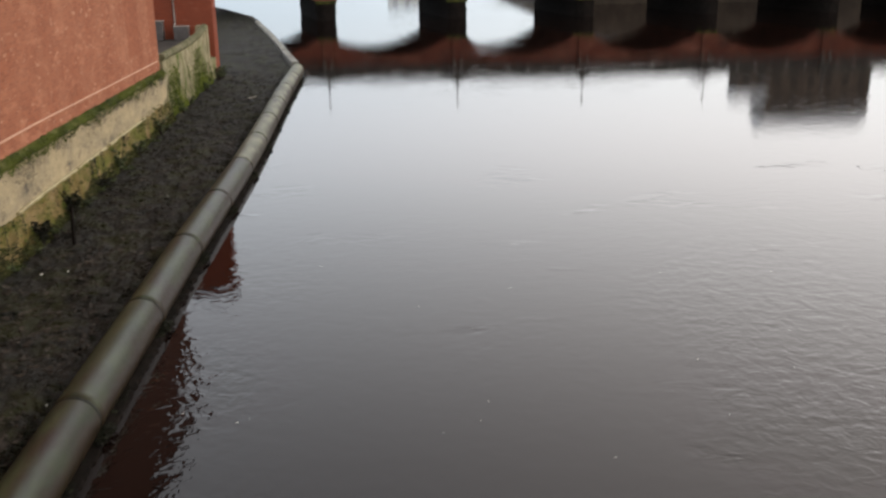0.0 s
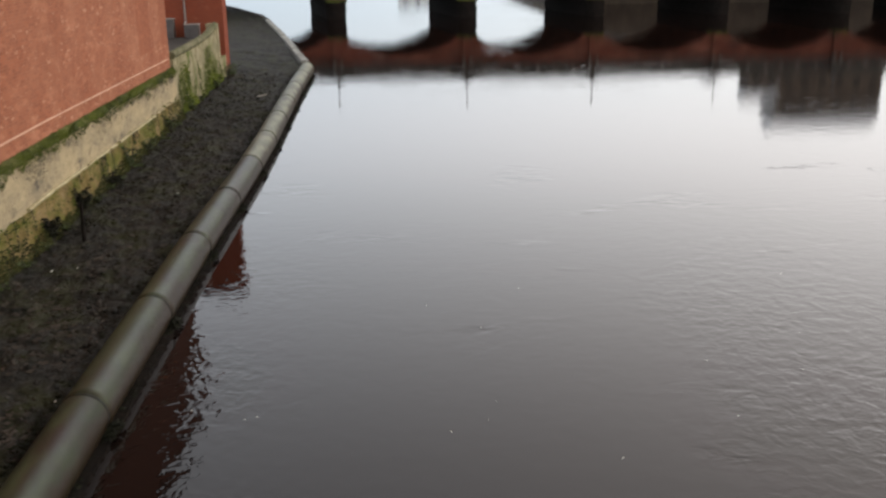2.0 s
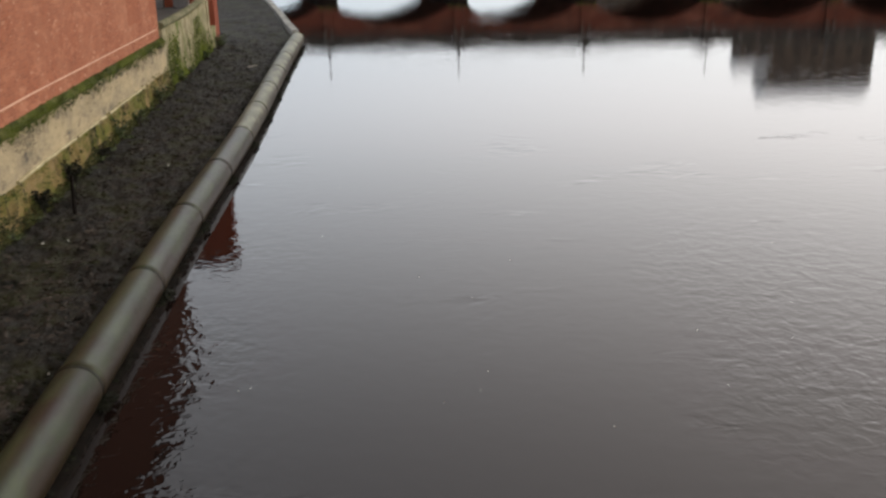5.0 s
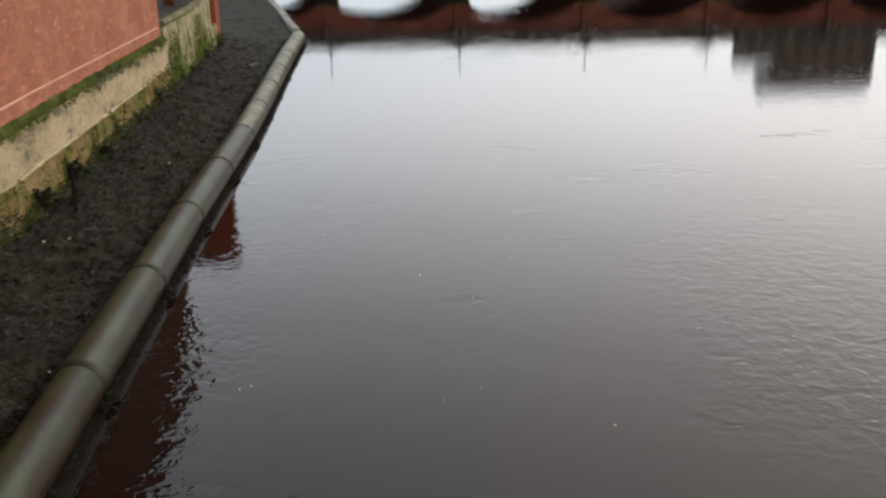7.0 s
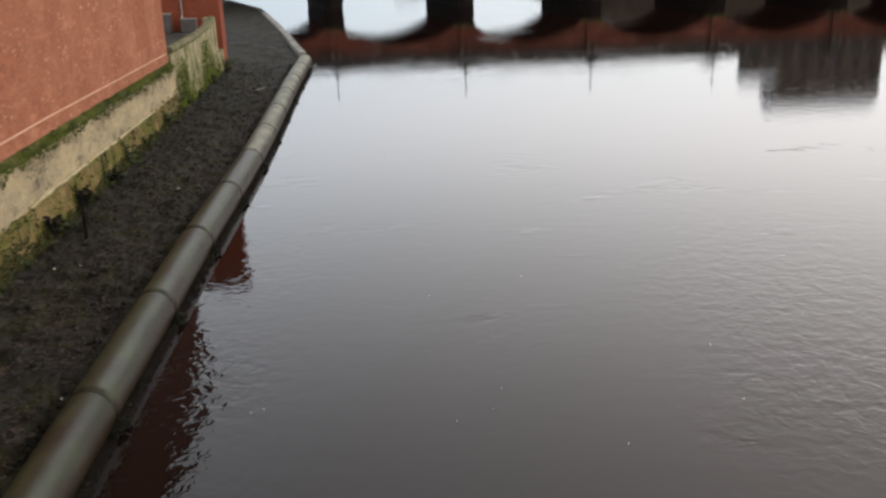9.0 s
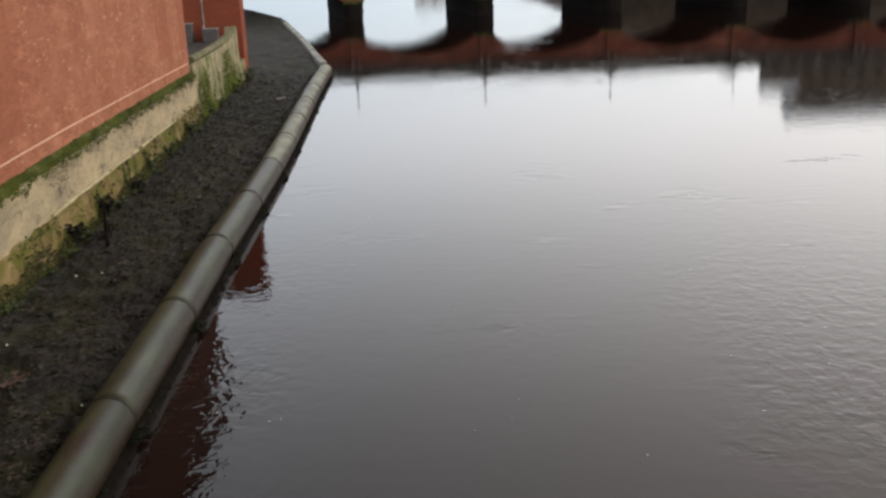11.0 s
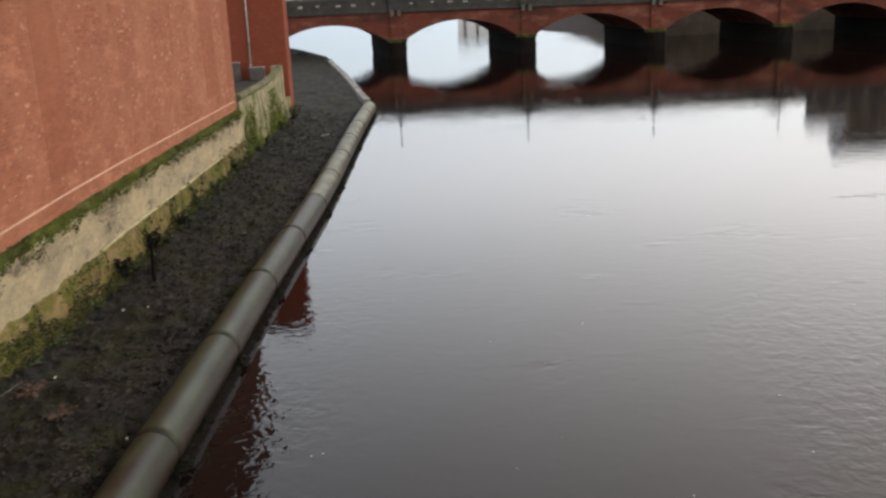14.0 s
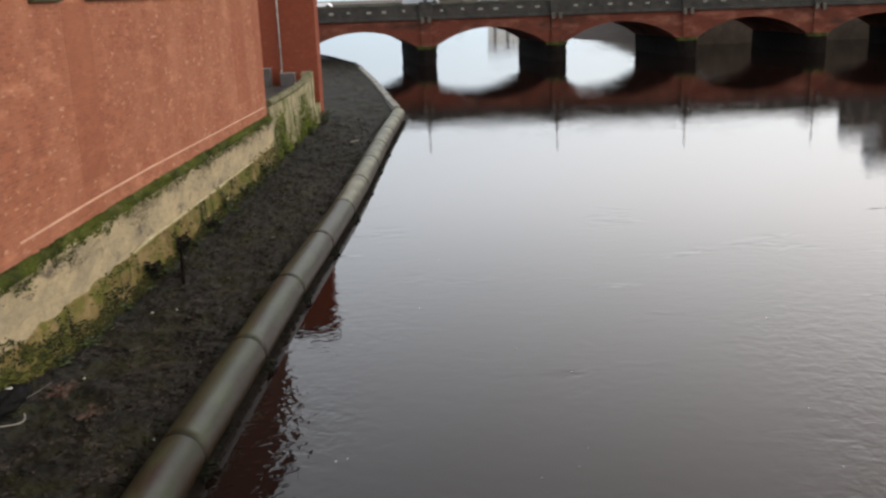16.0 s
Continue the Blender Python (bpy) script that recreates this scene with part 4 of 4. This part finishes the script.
for _ in range(9000):
    y = rnd.uniform(13, 44)
    u = rnd.random() ** 0.8
    if noise.noise((y * 1.4, u * 2, 51)) > rnd.uniform(-0.5, 0.3):
        leaf(bm, (WX + 0.01 + 0.16 * u, y, 2.86 - 0.22 * u + rnd.uniform(-0.02, 0.03) + settle(y)), rnd.uniform(0.02, 0.055), rnd.uniform(0.2, 1.4), rnd.uniform(0.6, 2.6))
tagged(part("moss_tufts", bm, MOSS), "tufts of wet moss on the plinth wall", "moss", kind="stuff")
bm = bmesh.new()
for _ in range(17000):
    y, z = rnd.uniform(44.2, 56.6), 0.35 + 2.3 * rnd.random() ** 1.7
    k = 0.75 * math.exp(-((y - 45.8) / 1.3) ** 2) + 0.65 * math.exp(-((y - 53.0) / 1.8) ** 2) - 0.12
    if k + 0.5 * noise.noise((y * 1.3, z * 0.8, 21)) - 0.28 * (z - 1.0) > rnd.uniform(-0.2, 0.5):
        leaf(bm, (WX + 0.26 - 0.07 * z + rnd.uniform(0, 0.04), y, z), rnd.uniform(0.03, 0.08), 1.4 + rnd.uniform(-0.3, 0.3), 1.57 + rnd.uniform(-0.4, 0.4))
tagged(part("wall_moss", bm, YARD_MOSS), "bright green moss growing up the yard wall", "moss", kind="stuff")

bm, pale = bmesh.new(), bmesh.new()
for _ in range(6500):
    y = rnd.uniform(15, 44)
    k = noise.noise((y * 0.45, 0, 41)) + 0.5 * noise.noise((y * 1.7, 0, 44))
    z = 2.5 - 0.55 * rnd.random() ** 1.5 * max(0.1, 0.5 + k)
    if noise.noise((y * 1.6, z * 4.0, 47)) + 0.3 * k > rnd.uniform(-0.15, 0.3):
        leaf(bm, (WX + 0.155, y, z + settle(y)), rnd.uniform(0.015, 0.05), 1.5 + rnd.uniform(-0.15, 0.15), 1.57 + rnd.uniform(-0.2, 0.2))
for _ in range(1800):
    y = rnd.uniform(15, 44)
    if noise.noise((y * 0.8, 3, 61)) > rnd.uniform(0.0, 0.4):
        leaf(pale, (WX + 0.17, y, 2.62 + rnd.uniform(-0.06, 0.05) + settle(y)), rnd.uniform(0.02, 0.05), 1.3 + rnd.uniform(-0.3, 0.3), 1.57 + rnd.uniform(-0.3, 0.3))
tagged(part("pale_lichen", pale, NOSING), "pale crusts of lichen below the moss", "lichen", kind="stuff")
tagged(part("lichen", bm, LICHEN), "patches of grey-black lichen on the cream render", "lichen", kind="stuff")

bm = bmesh.new()
for _ in range(34):
    y0, deep = rnd.uniform(19, 44), rnd.uniform(0.25, 0.8)
    wide = rnd.uniform(0.04, 0.13)
    for _ in range(int(90 * deep)):
        f = rnd.random()
        z = 1.42 - deep * f
        leaf(bm, (WX + 0.225 + 0.1 * (1.42 - z), y0 + rnd.gauss(0, wide * (1 - 0.5 * f)), z + settle(y0)), rnd.uniform(0.015, 0.045), 1.4 + rnd.uniform(-0.2, 0.2), 1.57 + rnd.uniform(-0.3, 0.3))
tagged(part("damp_streaks", bm, DARK_LEAF), "black algae streaks running down the rough base", "algae", kind="stuff")

bm = bmesh.new()
for _ in range(11000):
    y = 13 + 31 * rnd.random() ** 1.2
    top = 0.45 + 0.45 * noise.noise((y * 0.5, 0, 31)) + 0.22 * noise.noise((y * 2.1, 0, 7)) + max(0, 1.15 - 0.1 * (y - 13))
    z = 0.2 + max(0.05, top) * rnd.random() ** 1.4
    leaf(bm, (WX + 0.41 - 0.22 * (z - 0.25) + rnd.uniform(0, 0.05), y, z), rnd.uniform(0.025, 0.07), rnd.uniform(0.4, 1.5), rnd.uniform(0.8, 2.4))
tagged(part("moss_skirt", bm, CAP_MOSS), "dark green moss along the foot of the plinth wall", "moss", kind="stuff")

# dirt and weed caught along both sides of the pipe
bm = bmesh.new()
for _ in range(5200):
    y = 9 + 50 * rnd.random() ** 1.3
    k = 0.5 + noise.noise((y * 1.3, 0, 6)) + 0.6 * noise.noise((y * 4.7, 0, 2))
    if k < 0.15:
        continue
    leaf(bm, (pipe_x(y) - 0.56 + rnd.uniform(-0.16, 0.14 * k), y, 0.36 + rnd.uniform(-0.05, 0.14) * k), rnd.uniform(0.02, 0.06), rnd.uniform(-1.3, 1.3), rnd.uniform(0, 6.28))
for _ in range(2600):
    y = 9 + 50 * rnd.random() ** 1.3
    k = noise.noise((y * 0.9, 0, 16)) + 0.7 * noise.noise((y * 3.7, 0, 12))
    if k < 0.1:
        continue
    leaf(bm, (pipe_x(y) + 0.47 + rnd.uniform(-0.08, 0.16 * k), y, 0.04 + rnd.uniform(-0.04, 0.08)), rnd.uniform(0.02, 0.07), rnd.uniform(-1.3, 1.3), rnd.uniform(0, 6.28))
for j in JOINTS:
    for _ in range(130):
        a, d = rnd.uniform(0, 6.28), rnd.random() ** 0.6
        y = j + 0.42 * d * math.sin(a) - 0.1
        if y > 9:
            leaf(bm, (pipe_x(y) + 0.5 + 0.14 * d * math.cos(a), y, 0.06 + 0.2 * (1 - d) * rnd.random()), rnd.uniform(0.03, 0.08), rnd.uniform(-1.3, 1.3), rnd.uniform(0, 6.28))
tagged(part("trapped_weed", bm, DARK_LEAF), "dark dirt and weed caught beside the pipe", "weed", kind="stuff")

# rubbish at the foot of the wall
bag = thing("rubbish_bag", (-9.0, 16.5, 0.5), "torn black plastic rubbish bag in the mud", "rubbish bag")
bm = bmesh.new()
bmesh.ops.create_icosphere(bm, subdivisions=4, radius=1)
for v in bm.verts:
    k = 1 + 0.3 * noise.noise(v.co * 2.1) + 0.12 * noise.noise(v.co * 6)
    v.co = Vector((v.co.x * 0.3 * k, v.co.y * 0.7 * k, 0.2 + v.co.z * 0.2 * k))
part("sack", bm, BAG, bag, smooth=True)
carton = bmesh.new()
bmesh.ops.create_icosphere(carton, subdivisions=3, radius=1)
for v in carton.verts:
    k = 1 + 0.35 * noise.noise(v.co * 1.7)
    v.co = Vector((v.co.x * 0.10 * k, v.co.y * 0.17 * k, 0.1 + v.co.z * 0.09 * k))
white = part("plastic_wrapper", carton, WHITE_PAINT, smooth=True)
white.location = (-9.06, 16.75, 0.68)
tagged(white, "crumpled white plastic wrapper on the black bag", "litter")


def strand(name, pts, r, material, label):
    cu = bpy.data.curves.new(name, "CURVE")
    cu.dimensions, cu.bevel_depth, cu.bevel_resolution = "3D", r, 3
    sp = cu.splines.new("NURBS")
    sp.points.add(len(pts) - 1)
    for q, p in zip(sp.points, pts):
        q.co = (*p, 1)
    sp.use_endpoint_u, sp.order_u = True, 3
    cu.materials.append(material)
    return tagged(new(name, cu), label, "rope")


strand("rope", [(-9.0, 15.1, 0.74), (-8.69, 15.5, 0.64), (-8.4, 15.68, 0.6), (-8.36, 15.9, 0.6), (-8.5, 16.1, 0.62)], 0.013, PALE_STONE, "short pale rope end lying on the mud")
strand("rope", [(-8.8, 16.4, 0.68), (-8.65, 16.8, 0.68), (-8.6, 17.2, 0.66), (-8.62, 17.6, 0.6)], 0.008, GREY_METAL, "thin grey cord running from the bag")
for x, y, s in ((-8.13, 22.4, 0.06), (-7.6, 22.7, 0.05), (-9.0, 26.4, 0.05), (-8.25, 18.3, 0.05), (-5.8, 15.3, 0.05), (-6.6, 30, 0.05), (-7.3, 27, 0.04), (-7.0, 35.5, 0.06)):
    b = bmesh.new()
    bmesh.ops.create_icosphere(b, subdivisions=1, radius=0.6 * s)
    for v in b.verts:
        v.co.z *= 0.5
    ob = part("litter", b, WHITE_PAINT)
    ob.location = (x, y, mud_height(x, y, bank_right(y)) + 0.02)
    tagged(ob, "small pale scrap of litter on the mud", "litter", "scraps on the mud")
stick = part("stick", tube(bmesh.new(), (-0.2, -0.16, 0), (0.24, 0.2, 0.04), 0.045, 0.025, seg=7), PALE_STONE)
stick.location = (-6.2, 49.9, mud_height(-6.2, 49.9, bank_right(49.9)) + 0.03)
tagged(stick, "pale bleached stick on the mud", "stick")
bollard = part("post", lathe(bmesh.new(), [(0.13, -0.3), (0.13, 0.25), (0.18, 0.28), (0.17, 0.38), (0.07, 0.42)]), BLACK_IRON)
bollard.location = (-11.0, 96.3, 0.5)
tagged(bollard, "short dark post at the corner of the bank", "post")

# cabinets in the yard, seen over the low wall
for x, w, z1, d, label in ((-12.4, 0.62, 3.68, 0.5, "tall grey metal cabinet against the red tower"), (-11.06, 0.85, 3.36, 0.6, "low grey metal cabinet below the drainpipe")):
    cab = thing("cabinet", (x, 58.3, 2.58), label, "cabinet")
    h = z1 - 2.58
    part("body", boxed(-w / 2, w / 2, -d / 2, d / 2, 0, h, bevel=0.02), GREY_METAL, cab)
    part("door", boxed(-w / 2 + 0.05, w / 2 - 0.05, -d / 2 - 0.02, -d / 2 - 0.003, 0.08, h - 0.08, bevel=0.005), GREY_METAL, cab)
    part("lid", boxed(-w / 2 - 0.03, w / 2 + 0.03, -d / 2 - 0.03, d / 2 + 0.03, h, h + 0.04, bevel=0.01), PALE_STONE, cab)

# flecks of foam drifting on the river
bm = bmesh.new()
for _ in range(34):
    y = 13 + 30 * rnd.random() ** 1.8
    x = rnd.uniform(-0.3, 0.5) * y
    if x < -3.9:
        continue
    s = rnd.uniform(0.006, 0.017)
    k = [bm.verts.new((x + s * math.cos(a) * rnd.uniform(0.6, 1.6), y + s * math.sin(a) * rnd.uniform(0.6, 1.4), 0.004)) for a in (i * 1.05 for i in range(6))]
    top_v = bm.verts.new((x, y, 0.012))
    for i in range(6):
        bm.faces.new((k[i], k[(i + 1) % 6], top_v))
tagged(part("foam", bm, WHITE_PAINT), "small flecks of white foam on the river", "foam", kind="stuff")
